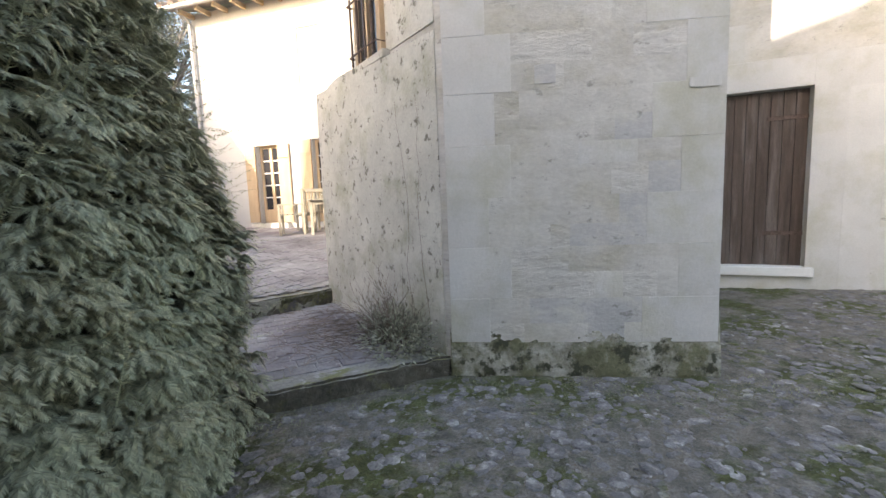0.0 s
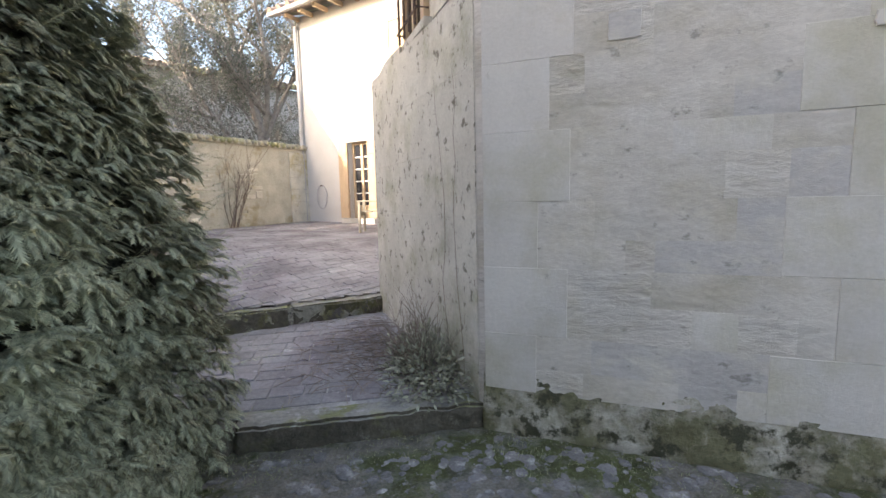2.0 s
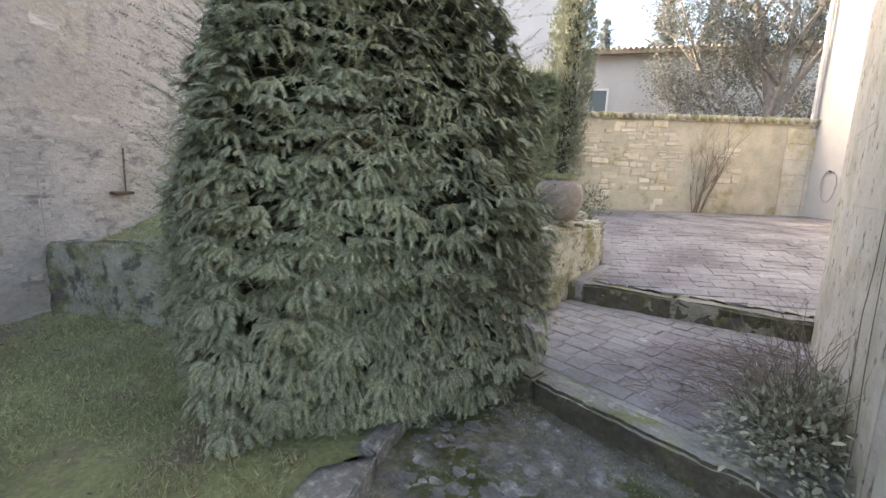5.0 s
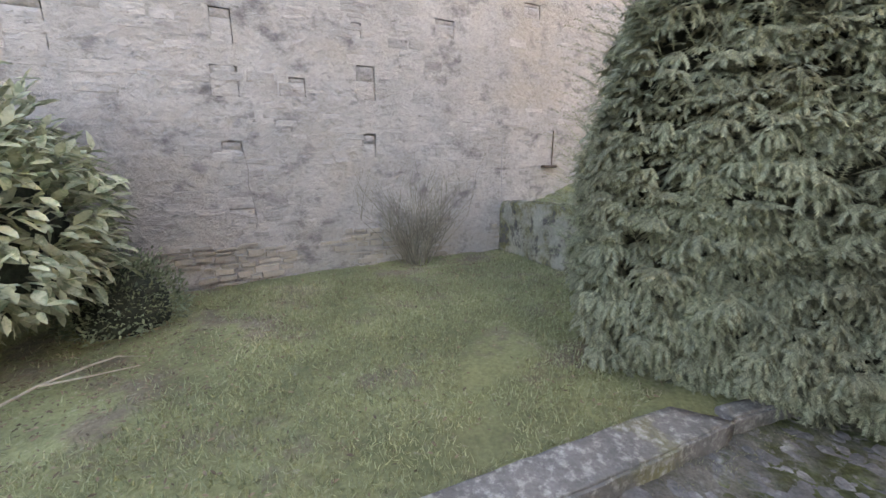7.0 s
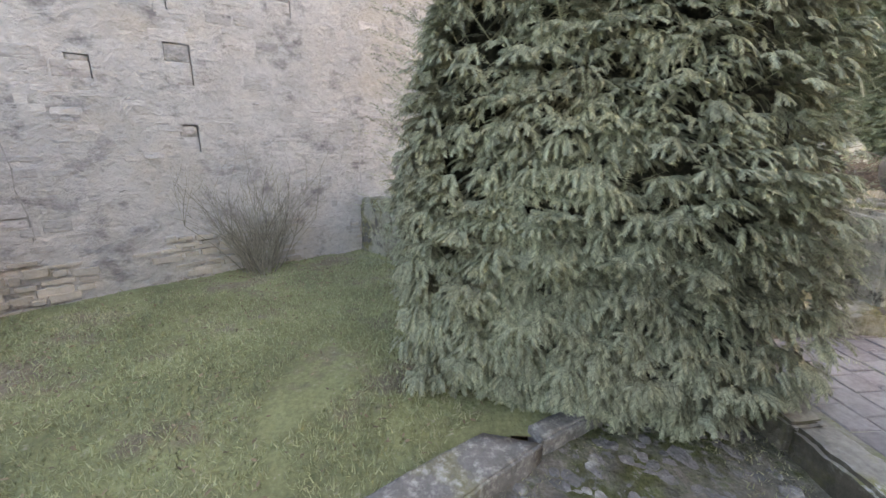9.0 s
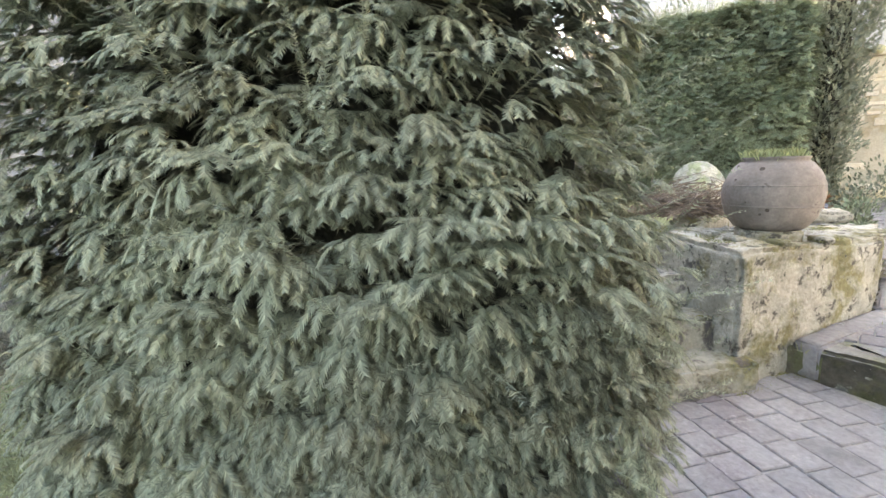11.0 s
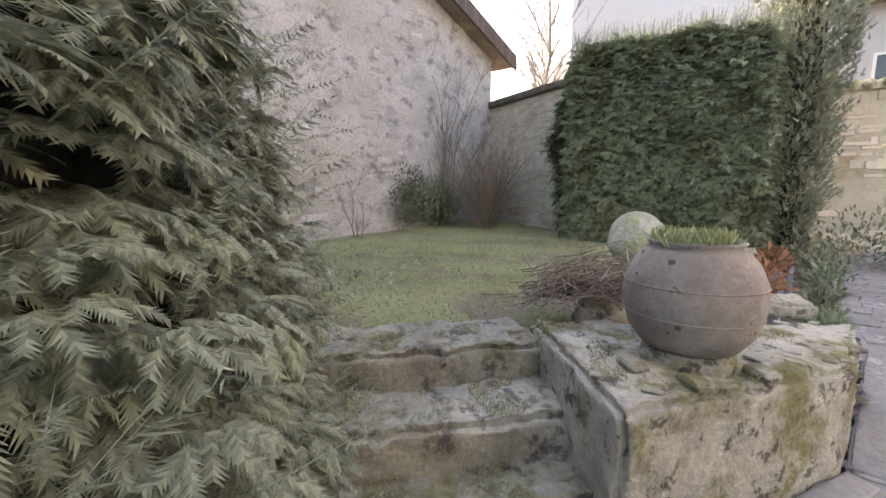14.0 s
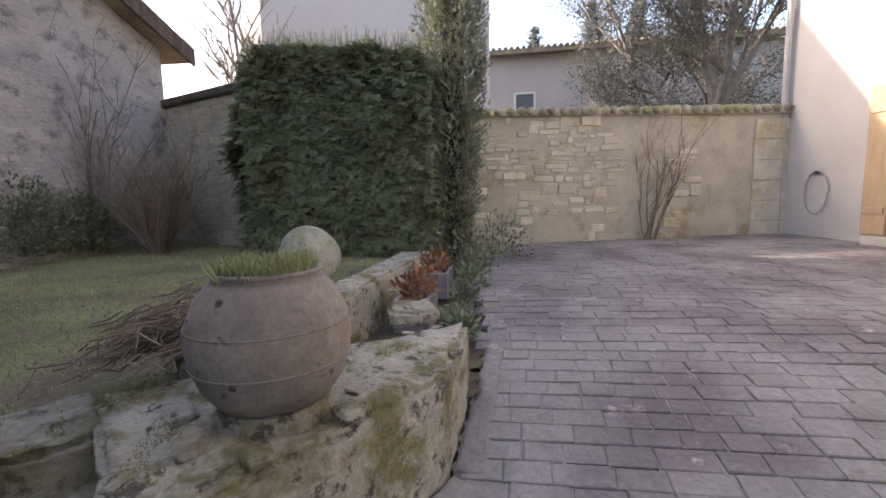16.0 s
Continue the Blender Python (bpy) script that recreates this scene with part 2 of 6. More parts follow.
M_GLASSDARK = material("window_glass", (0.03, 0.03, 0.035), 0.06, 0.05, 2.0, 10, 0, spec=0.6)
M_IRON = material("rusty_iron", (0.12, 0.085, 0.07), 0.75, 0.3, 20.0, 80, 0.4, 0.003, metal=0.4)
M_ZINC = material("grey_zinc", (0.4, 0.39, 0.39), 0.6, 0.1, 5.0, 40, 0.1, 0.002)
M_TILE = material("canal_roof_tile", (0.25, 0.185, 0.15), 0.85, 0.25, 2.0, 30, 0.5, 0.01, stain=(0.3, 0.3, 0.16), stain_scale=2.5, stain_cut=(0.5, 0.62), island=0.25, obj=0.15)
M_MOSSTILE = material("mossy_coping_tile", (0.34, 0.31, 0.24), 0.9, 0.25, 3.0, 30, 0.6, 0.012, stain=(0.26, 0.255, 0.13), stain_scale=2.5, stain_cut=(0.46, 0.6), obj=0.15)
M_TEAK = material("grey_teak", (0.34, 0.31, 0.25), 0.8, 0.15, 6.0, 60, 0.3, 0.003, stretch=(3, 3, 3))
M_PALESTONE = material("pale_stone", (0.4, 0.4, 0.34), 0.95, 0.2, 9.0, 50, 1.0, 0.03, stain=(0.3, 0.33, 0.2), stain_scale=6.0)
M_DRIP = material("damp_streaked_stone", (0.56, 0.54, 0.5), 0.92, 0.1, 2.0, 50, 0.4, 0.006, stain=(0.2, 0.19, 0.17), stain_scale=1.6, stain_cut=(0.6, 0.66), stretch=(3.5, 3.5, 0.35))
M_MOSS = material("yellow_moss", (0.22, 0.22, 0.08), 0.95, 0.25, 8.0, 50, 0, island=0.4, trans=0.1)
M_FOOT = material("beige_foot_rubble", (0.44, 0.39, 0.335), 0.95, 0.16, 4.0, 45, 0.8, 0.015, stain=(0.33, 0.29, 0.24), stain_scale=2.0, island=0.14)
M_PLASTIC = material("grey_planter", (0.2, 0.2, 0.22), 0.6, 0.1, 6.0, 40, 0.1, 0.003)


# ---------- mesh helpers ----------
def mesh(name, verts, faces, mat=None, smooth=False):
    me = bpy.data.meshes.new(name)
    me.from_pydata([tuple(v) for v in verts], [], faces)
    if mat:
        me.materials.append(mat)
    if smooth:
        me.polygons.foreach_set("use_smooth", [True] * len(me.polygons))
    me.update()
    return me


def put(name, me, parent=None, m=None, label=""):
    ob = new(name, me)
    if m is not None:
        ob.matrix_basis = m
    if parent is not None:
        ob.parent = parent
    if label:
        ob["label"] = label
    return ob


def part(name, data, mat, parent, label="", smooth=False):
    """Links verts and faces, or a bmesh, as one mesh under a thing."""
    if isinstance(data, tuple):
        me = mesh(name, data[0], data[1], mat, smooth)
    else:
        me = bpy.data.meshes.new(name)
        data.to_mesh(me)
        data.free()
        me.materials.append(mat)
        if smooth:
            me.polygons.foreach_set("use_smooth", [True] * len(me.polygons))
    return put(name, me, parent, None, label)


def thing(name, label, category, kind="", group="", at=(0, 0, 0)):
    ob = new(name)
    ob.location = at
    ob.empty_display_size = 0.05
    return tagged(ob, label, category, group, kind)


def join(*geos):
    vs, fs = [], []
    for v, f in geos:
        k = len(vs)
        vs += list(v)
        fs += [tuple(i + k for i in g) for g in f]
    return vs, fs


def moved(geo, m):
    return [m @ Vector(v) for v in geo[0]], geo[1]


def box(x0, x1, y0, y1, z0, z1, c=0.0):
    """A box; c chamfers all its edges."""
    bm = bmesh.new()
    bmesh.ops.create_cube(bm, size=1.0, matrix=Matrix.Translation(((x0 + x1) / 2, (y0 + y1) / 2, (z0 + z1) / 2)) @ Matrix.Diagonal((x1 - x0, y1 - y0, z1 - z0, 1)))
    if c:
        bmesh.ops.bevel(bm, geom=bm.edges[:], offset=c, segments=1, affect="EDGES")
    bm.verts.index_update()
    out = [v.co.copy() for v in bm.verts], [tuple(v.index for v in f.verts) for f in bm.faces]
    bm.free()
    return out


def prism(poly, z0, z1):
    """A plan outline, counter-clockwise, raised from z0 to z1; each may be a function of x, y."""
    n = len(poly)
    f0, f1 = (z0 if callable(z0) else lambda x, y: z0), (z1 if callable(z1) else lambda x, y: z1)
    vs = [(x, y, f0(x, y)) for x, y in poly] + [(x, y, f1(x, y)) for x, y in poly]
    fs = [tuple(range(n - 1, -1, -1)), tuple(range(n, 2 * n))] + [(i, (i + 1) % n, n + (i + 1) % n, n + i) for i in range(n)]
    return vs, fs


def rough_prism(poly, z0, z1, step=0.06, amp=0.012, seed=0.0, bev=0.02):
    """A weathered stone block: prism with a rounded rim and uneven faces."""
    bm = bmesh.new()
    vs, fs = prism(poly, z0, z1)
    bv = [bm.verts.new(v) for v in vs]
    for f in fs:
        bm.faces.new([bv[i] for i in f])
    bmesh.ops.bevel(bm, geom=[e for e in bm.edges], offset=bev, segments=2, affect="EDGES")
    bmesh.ops.triangulate(bm, faces=bm.faces[:])
    for _ in range(7):
        long = [e for e in bm.edges if e.calc_length() > step]
        if not long or len(bm.verts) > 9000:
            break
        bmesh.ops.subdivide_edges(bm, edges=long, cuts=1)
        bmesh.ops.triangulate(bm, faces=bm.faces[:])
    for v in bm.verts:
        p = v.co * 7 + Vector((seed, seed * 2, 0))
        v.co += noise.noise_vector(p) * amp + noise.noise_vector(v.co * 26) * amp * 0.45
    return bm


def on_wall(a, b, z=0.0):
    """Local frame of a wall face that runs from a to b: u along, v up, w out to the right of a->b."""
    u = Vector((b[0] - a[0], b[1] - a[1], 0)).normalized()
    w = Vector((u.y, -u.x, 0))
    return Matrix(((u.x, 0, w.x, a[0]), (u.y, 0, w.y, a[1]), (0, 1, 0, z), (0, 0, 0, 1)))


def piece(u0, u1, v0, v1, d=0.012, c=0.008, jit=0.003, back=0.05, rnd=random):
    """A stone set in a face: base outline, chamfered rim, front d proud; 8 + 4 corners."""
    j = lambda: rnd.uniform(-jit, jit)  # noqa: E731
    q = [(u0 + j(), v0 + j()), (u1 + j(), v0 + j()), (u1 + j(), v1 + j()), (u0 + j(), v1 + j())]
    cu, cv = (u0 + u1) / 2, (v0 + v1) / 2
    ins = lambda p: (p[0] + math.copysign(c, cu - p[0]), p[1] + math.copysign(c, cv - p[1]))  # noqa: E731
    vs = [(*p, -back) for p in q] + [(*p, d - c * 0.7) for p in q] + [(*ins(p), d + j() * 0.6) for p in q]
    fs = [(8, 9, 10, 11)] + [(i, (i + 1) % 4, 4 + (i + 1) % 4, 4 + i) for i in range(4)] + [(4 + i, 4 + (i + 1) % 4, 8 + (i + 1) % 4, 8 + i) for i in range(4)]
    return vs, fs


def rubble_piece(u0, u1, v0, v1, d, rnd, back=0.05, top=0.97):
    """A stone with a worn, rounded, uneven outline set nearly flush."""
    n = 12
    cu, cv, hu_, hv = (u0 + u1) / 2, (v0 + v1) / 2, (u1 - u0) / 2, (v1 - v0) / 2
    ring = []
    for i in range(n):
        a = 2 * math.pi * (i + 0.5) / n
        c, s_ = math.cos(a), math.sin(a)
        k = 1 / max(abs(c), abs(s_)) * (0.965 if abs(abs(c) - abs(s_)) < 0.4 else 0.99) * rnd.uniform(0.5 + top * 0.47, 1.01)
        ring.append((cu + c * k * hu_, cv + s_ * k * hv))
    vs = [(*p, -back) for p in ring] + [(*p, -0.0008) for p in ring] + [(cu + (u - cu) * (1 + top) / 2, cv + (v - cv) * top, d + rnd.uniform(-0.0004, 0.0004)) for u, v in ring]
    fs = [tuple(range(2 * n, 3 * n))] + [(k * n + i, k * n + (i + 1) % n, (k + 1) * n + (i + 1) % n, (k + 1) * n + i) for k in (0, 1) for i in range(n)]
    return vs, fs


def worn_block(u0, u1, v0, v1, proud, rnd, back=0.04, pit=0.006, joint=0.0015):
    """A weathered stone: a face pitted along its bed that runs on into its neighbours, lower at the joints."""
    nu, nv = max(4, int((u1 - u0) / 0.018)), max(4, int((v1 - v0) / 0.013))
    wear = rnd.choice((0.15, 0.5, 1.0, 1.3, 1.6))
    vs, fs = [], []
    for j in range(nv + 1):
        for i in range(nu + 1):
            a, b = i / nu, j / nv
            u, v = u0 + (u1 - u0) * a, v0 + (v1 - v0) * b
            edge = min(a, 1 - a) * (u1 - u0), min(b, 1 - b) * (v1 - v0)
            rim = min(1.0, edge[0] / 0.035) * min(1.0, edge[1] / 0.03)
            h = noise.noise(Vector((u * 11, v * 22, 1))) + 0.7 * noise.noise(Vector((u * 23, v * 41, 9)))
            worn = wear * rim * min(1.4, max(0.0, 0.45 + 1.6 * noise.noise(Vector((u * 3.2, v * 5, 5)))))
            vs.append((u, v, proud - joint * (1 - rim) + worn * (pit * 0.3 * h - pit * 1.5 * max(0.0, h - 0.25))))
    k = nu + 1
    fs += [(j * k + i, j * k + i + 1, (j + 1) * k + i + 1, (j + 1) * k + i) for j in range(nv) for i in range(nu)]
    rimv = [i for i in range(k)] + [j * k + nu for j in range(1, nv + 1)] + [nv * k + i for i in range(nu - 1, -1, -1)] + [j * k for j in range(nv - 1, 0, -1)]
    n0, m = len(vs), len(rimv)
    vs += [vs[i] for i in rimv] + [(vs[i][0], vs[i][1], -back) for i in rimv]
    fs += [(n0 + (i + 1) % m, n0 + i, n0 + m + i, n0 + m + (i + 1) % m) for i in range(m)]
    return vs, fs


def tube(points, radii, sides=6):
    """A tapering round bar along points."""
    vs, fs = [], []
    pts = [Vector(p) for p in points]
    for i, p in enumerate(pts):
        d = (pts[min(i + 1, len(pts) - 1)] - pts[max(i - 1, 0)]).normalized()
        a = d.orthogonal().normalized()
        b = d.cross(a)
        r = radii[i] if isinstance(radii, (list, tuple)) else radii
        vs += [p + (a * math.cos(2 * math.pi * k / sides) + b * math.sin(2 * math.pi * k / sides)) * r for k in range(sides)]
    for i in range(len(pts) - 1):
        fs += [(i * sides + k, i * sides + (k + 1) % sides, (i + 1) * sides + (k + 1) % sides, (i + 1) * sides + k) for k in range(sides)]
    fs += [tuple(range(sides - 1, -1, -1)), tuple(range((len(pts) - 1) * sides, len(pts) * sides))]
    return vs, fs


def lathe(profile, sides=40):
    vs, fs = [], []
    for r, z in profile:
        vs += [(r * math.cos(2 * math.pi * k / sides), r * math.sin(2 * math.pi * k / sides), z) for k in range(sides)]
    for i in range(len(profile) - 1):
        fs += [(i * sides + k, i * sides + (k + 1) % sides, (i + 1) * sides + (k + 1) % sides, (i + 1) * sides + k) for k in range(sides)]
    return vs, fs


def scatter_mesh(name, template, tris, mats, mat):
    """One mesh of many copies of a small triangle template (n,3 points; m,3 indices), placed by k matrices of 3x4."""
    t, tri, mm = np.asarray(template, float), np.asarray(tris, int), np.asarray(mats, float)
    k, n = len(mm), len(t)
    co = np.einsum("kij,nj->kni", mm[:, :, :3], t) + mm[:, None, :, 3]
    idx = (tri[None] + (np.arange(k) * n)[:, None, None]).reshape(-1)
    me = bpy.data.meshes.new(name)
    me.vertices.add(k * n)
    me.vertices.foreach_set("co", co.reshape(-1))
    m3 = len(idx) // 3
    me.loops.add(len(idx))
    me.loops.foreach_set("vertex_index", idx.astype(np.int32))
    me.polygons.add(m3)
    me.polygons.foreach_set("loop_start", np.arange(0, len(idx), 3, dtype=np.int32))
    me.polygons.foreach_set("loop_total", np.full(m3, 3, dtype=np.int32))
    me.materials.append(mat)
    me.update(calc_edges=True)
    me.validate()
    return me


def lattice(us, zs, holes, depth, top=None):
    """One connected wall face with openings: shared corners, and reveals depth deep round each opening."""
    vid, vs, fs = {}, [], []

    def at(i, j, w=0.0):
        key = (i, j, w)
        if key not in vid:
            vid[key] = len(vs)
            z = top(us[i]) if top and j == len(zs) - 1 else zs[j]
            vs.append((us[i], z, w))
        return vid[key]

    solid = {}
    for i in range(len(us) - 1):
        for j in range(len(zs) - 1):
            cu, cz = (us[i] + us[i + 1]) / 2, (zs[j] + zs[j + 1]) / 2
            solid[i, j] = not any(h[0] < cu < h[1] and h[2] < cz < h[3] for h in holes)
            if solid[i, j]:
                fs.append((at(i, j), at(i + 1, j), at(i + 1, j + 1), at(i, j + 1)))
    for (i, j), ok in solid.items():
        if ok:
            continue
        for di, dj, a, b in ((-1, 0, (i, j), (i, j + 1)), (1, 0, (i + 1, j + 1), (i + 1, j)), (0, -1, (i + 1, j), (i, j)), (0, 1, (i, j + 1), (i + 1, j + 1))):
            if solid.get((i + di, j + dj), False):
                fs.append((at(*a), at(*b), at(*b, -depth), at(*a, -depth)))
    return vs, fs


def frames_from(pos, axis, up, size):
    """Matrices whose x runs along axis, z near up; arrays of rows."""
    x = axis / np.linalg.norm(axis, axis=1, keepdims=True)
    y = np.cross(up, x)
    y /= np.linalg.norm(y, axis=1, keepdims=True) + 1e-9
    z = np.cross(x, y)
    return np.concatenate([np.stack([x, y, z], 2) * size[:, None, None], pos[:, :, None]], 2)


def spray(length=1.0, pairs=9, shoots=3, needle=0.15, rs=1, wide=0.022):
    """A flat conifer spray along x: needles in two rows on a stem with side shoots."""
    r = np.random.RandomState(rs)
    vs, fs = [], []

    def shoot(p, d, ln, n):
        side = np.array([-d[1], d[0], 0])
        k = len(vs)
        vs.extend([p - side * 0.008, p + side * 0.008, p + d * ln])
        fs.append((k, k + 1, k + 2))
        for i in range(n):
            q = p + d * ln * (0.12 + 0.88 * (i + r.rand() * 0.5) / n)
            q = q + np.array([0, 0, -0.06 * ((i / n) ** 2) * ln])
            for s in (-1, 1):
                nd = (d * 0.55 + side * s * 0.85)
                nd /= np.linalg.norm(nd)
                nl = needle * (1.0 - 0.45 * i / n) * r.uniform(0.8, 1.2)
                k = len(vs)
                wv = d * wide
                vs.extend([q - wv, q + wv, q + nd * nl + np.array([0, 0, r.uniform(-0.03, 0.02)])])
                fs.append((k, k + 1, k + 2))

    shoot(np.zeros(3), np.array([1.0, 0, 0]), length, pairs)
    for i in range(shoots):
        s = 1 if i % 2 else -1
        a = s * radians(r.uniform(32, 50))
        p0 = np.array([length * (0.1 + 0.5 * i / max(shoots, 1)), 0, 0])
        shoot(p0, np.array([math.cos(a), math.sin(a), r.uniform(-0.15, 0.05)]), length * r.uniform(0.45, 0.6), max(4, pairs * 2 // 3))
    return np.array(vs), np.array(fs)


def leaf_blade(w=0.35):
    """A pointed leaf along x, folded at the midrib."""
    return np.array([(0, 0, 0), (0.35, w / 2, 0.05), (0.75, w * 0.36, 0.03), (1, 0, -0.06), (0.75, -w * 0.36, 0.03), (0.35, -w / 2, 0.05), (0.45, 0, 0)]), \
        np.array([(0, 6, 1), (1, 6, 2), (2, 6, 3), (0, 5, 6), (5, 4, 6), (4, 3, 6)])


# ---------- ground and levels ----------
def terrace_z(x, y):
    """Paved terrace: rises from its kerb towards the house."""
    s = (y - 5.38) - 0.31 * (x - 0.58)
    return 0.385 + min(0.125 * max(s, 0), 0.36) + 0.02 * max(s - 2.9, 0)


def landing_z(x, y):
    return 0.145 + 0.03 * (y - 3.74)


def yard_z(x, y):
    return 0.045 * max(x - 4.5, 0) - 0.03 * max(1.0 - y, 0) * 0.3


def lower_lawn_z(x, y):
    return 0.06 - 0.03 * max(0, -x) * 0.5 - 0.04 * max(0, -y)


def upper_lawn_z(x, y):
    d = side(RET_A, RET_B, x, y) / 3.15
    return 0.83 + 0.03 * max(0, -x) - 0.3 * math.exp(-((d / 0.8) ** 2)) * min(1.0, max(0.0, (-0.3 - x) / 1.0))


def sheet(x0, x1, y0, y1, step, zf, keep=None, amp=0.0, sc=4.0):
    nx, ny = max(2, int((x1 - x0) / step)), max(2, int((y1 - y0) / step))
    vs, fs = [], []
    for j in range(ny + 1):
        for i in range(nx + 1):
            x, y = x0 + (x1 - x0) * i / nx, y0 + (y1 - y0) * j / ny
            vs.append((x, y, zf(x, y) + (amp * noise.noise(Vector((x * sc, y * sc, 3))) if amp else 0)))
    for j in range(ny):
        for i in range(nx):
            q = (j * (nx + 1) + i, j * (nx + 1) + i + 1, (j + 1) * (nx + 1) + i + 1, (j + 1) * (nx + 1) + i)
            c = [sum(vs[k][a] for k in q) / 4 for a in (0, 1)]
            if keep is None or keep(*c):
                fs.append(q)
    used = sorted({k for f in fs for k in f})
    at = {k: n for n, k in enumerate(used)}
    return [vs[k] for k in used], [tuple(at[k] for k in f) for f in fs]


def side(a, b, x, y):
    """Positive to the left of a->b."""
    return (b[0] - a[0]) * (y - a[1]) - (b[1] - a[1]) * (x - a[0])


KERB1_A, KERB1_B = (0.2, 3.70), (3.0, 3.745)
KERB2_A, KERB2_B = (0.575, 5.38), (2.42, 5.955)
BARN_A, BARN_B = (5.0, -7.21), (-6.476, 6.75)
RET_A, RET_B = (-2.17, 1.53), (0.35, 3.42)
FAR_A, FAR_B = (0.74, 14.55), (-5.05, 7.92)
HOUSE_O, HOUSE_U = Vector((0.41, 14.25, 0)), Vector((0.755, -0.656, 0))
FRONT_A, FRONT_B = (2.985, 3.745), (4.73, 2.775)
LEFT_A, LEFT_B = (2.37, 6.02), (2.955, 3.80)

ground = put("ground", mesh("ground", [(-400, -400, -0.35), (400, -400, -0.35), (400, 400, -0.35), (-400, 400, -0.35)], [(0, 1, 2, 3)], M_EARTH))
tagged(ground, "wide bare earth ground around the old houses", "ground", kind="structure")

BORDER_IN, BORDER_OUT = [(4.45, -1.64), (1.44, 2.36)], [(4.68, -1.48), (1.53, 2.63)]


def in_yard(x, y):
    return y < 3.78 and side((3.2, 0.45), (1.0, 3.4), x, y) < 0.6 and not (side(FRONT_A, FRONT_B, x, y) > 0.25 and x > 2.9)


yard = put("yard", mesh("yard", *sheet(0.2, 9.5, -4.5, 5.5, 0.07, yard_z, lambda x, y: in_yard(x, y) or x > 4.5, 0.02, 9.0), M_DIRT, True))
tagged(yard, "cobbled yard with dirt and moss between worn stones", "yard", kind="structure")
lawn1 = put("lawn", mesh("lawn", *sheet(-3.2, 4.2, -7.0, 3.7, 0.06, lower_lawn_z,
            lambda x, y: side(BARN_A, BARN_B, x, y) < 0.15 and side((4.56, -1.56), (1.485, 2.5), x, y) > 0 and (y < 2.4 or side((1.47, 2.5), (1.13, 3.11), x, y) > 0) and side(RET_A, RET_B, x, y) < 0.1, 0.02, 3.0), M_LAWN, True))
tagged(lawn1, "low winter lawn of mossy green grass", "lawn", kind="structure")
lawn2 = put("lawn", mesh("lawn", *sheet(-7.2, -0.2, 1.5, 9.0, 0.12, upper_lawn_z,
            lambda x, y: side(BARN_A, BARN_B, x, y) < 0.2 and side(RET_A, RET_B, x, y) > -0.02 and (x < -0.3 or y < 5) and side((-0.1, 5.0), (-2.4, 8.6), x, y) > 0, 0.02, 3.0), M_LAWN, True))
tagged(lawn2, "raised winter lawn behind the stone steps", "lawn", kind="structure")

# kerbs
rk = random.Random(4)


def kerb(name, a, b, ztop, zbot, depth, label, n, out=0.0):
    root = thing(name, label, "kerb", "structure")
    m = on_wall(a, b)
    ln = (Vector(b) - Vector(a)).length
    cuts = [0.0] + sorted(ln * (i + rk.uniform(-0.15, 0.15)) / n for i in range(1, n)) + [ln]
    for u0, u1 in zip(cuts, cuts[1:]):
        z0, z1 = ztop(u0 / ln), ztop(u1 / ln)
        bm = rough_prism([(u0 + 0.001, -depth), (u1 - 0.001, -depth), (u1 - 0.001, out + rk.uniform(-0.006, 0.006)), (u0 + 0.001, out + rk.uniform(-0.006, 0.006))],
                         zbot, lambda x, y, z0=z0, z1=z1, u0=u0, u1=u1: z0 + (z1 - z0) * (x - u0) / (u1 - u0), 0.045, 0.014, u0 * 3, 0.02)
        sw = Matrix(((m[0][0], m[0][2], 0, m[0][3]), (m[1][0], m[1][2], 0, m[1][3]), (0, 0, 1, 0), (0, 0, 0, 1)))
        for v in bm.verts:
            v.co = sw @ v.co
        bmesh.ops.reverse_faces(bm, faces=bm.faces[:])
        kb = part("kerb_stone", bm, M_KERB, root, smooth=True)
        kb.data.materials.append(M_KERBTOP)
        # Split by facing: the riser's shade is put into colour, on top of moss.
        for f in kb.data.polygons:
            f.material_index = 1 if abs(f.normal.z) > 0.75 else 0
    return root


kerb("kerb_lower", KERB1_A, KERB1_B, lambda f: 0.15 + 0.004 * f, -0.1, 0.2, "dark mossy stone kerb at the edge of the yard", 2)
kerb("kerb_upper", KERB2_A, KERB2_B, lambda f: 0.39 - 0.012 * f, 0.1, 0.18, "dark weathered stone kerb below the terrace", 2)


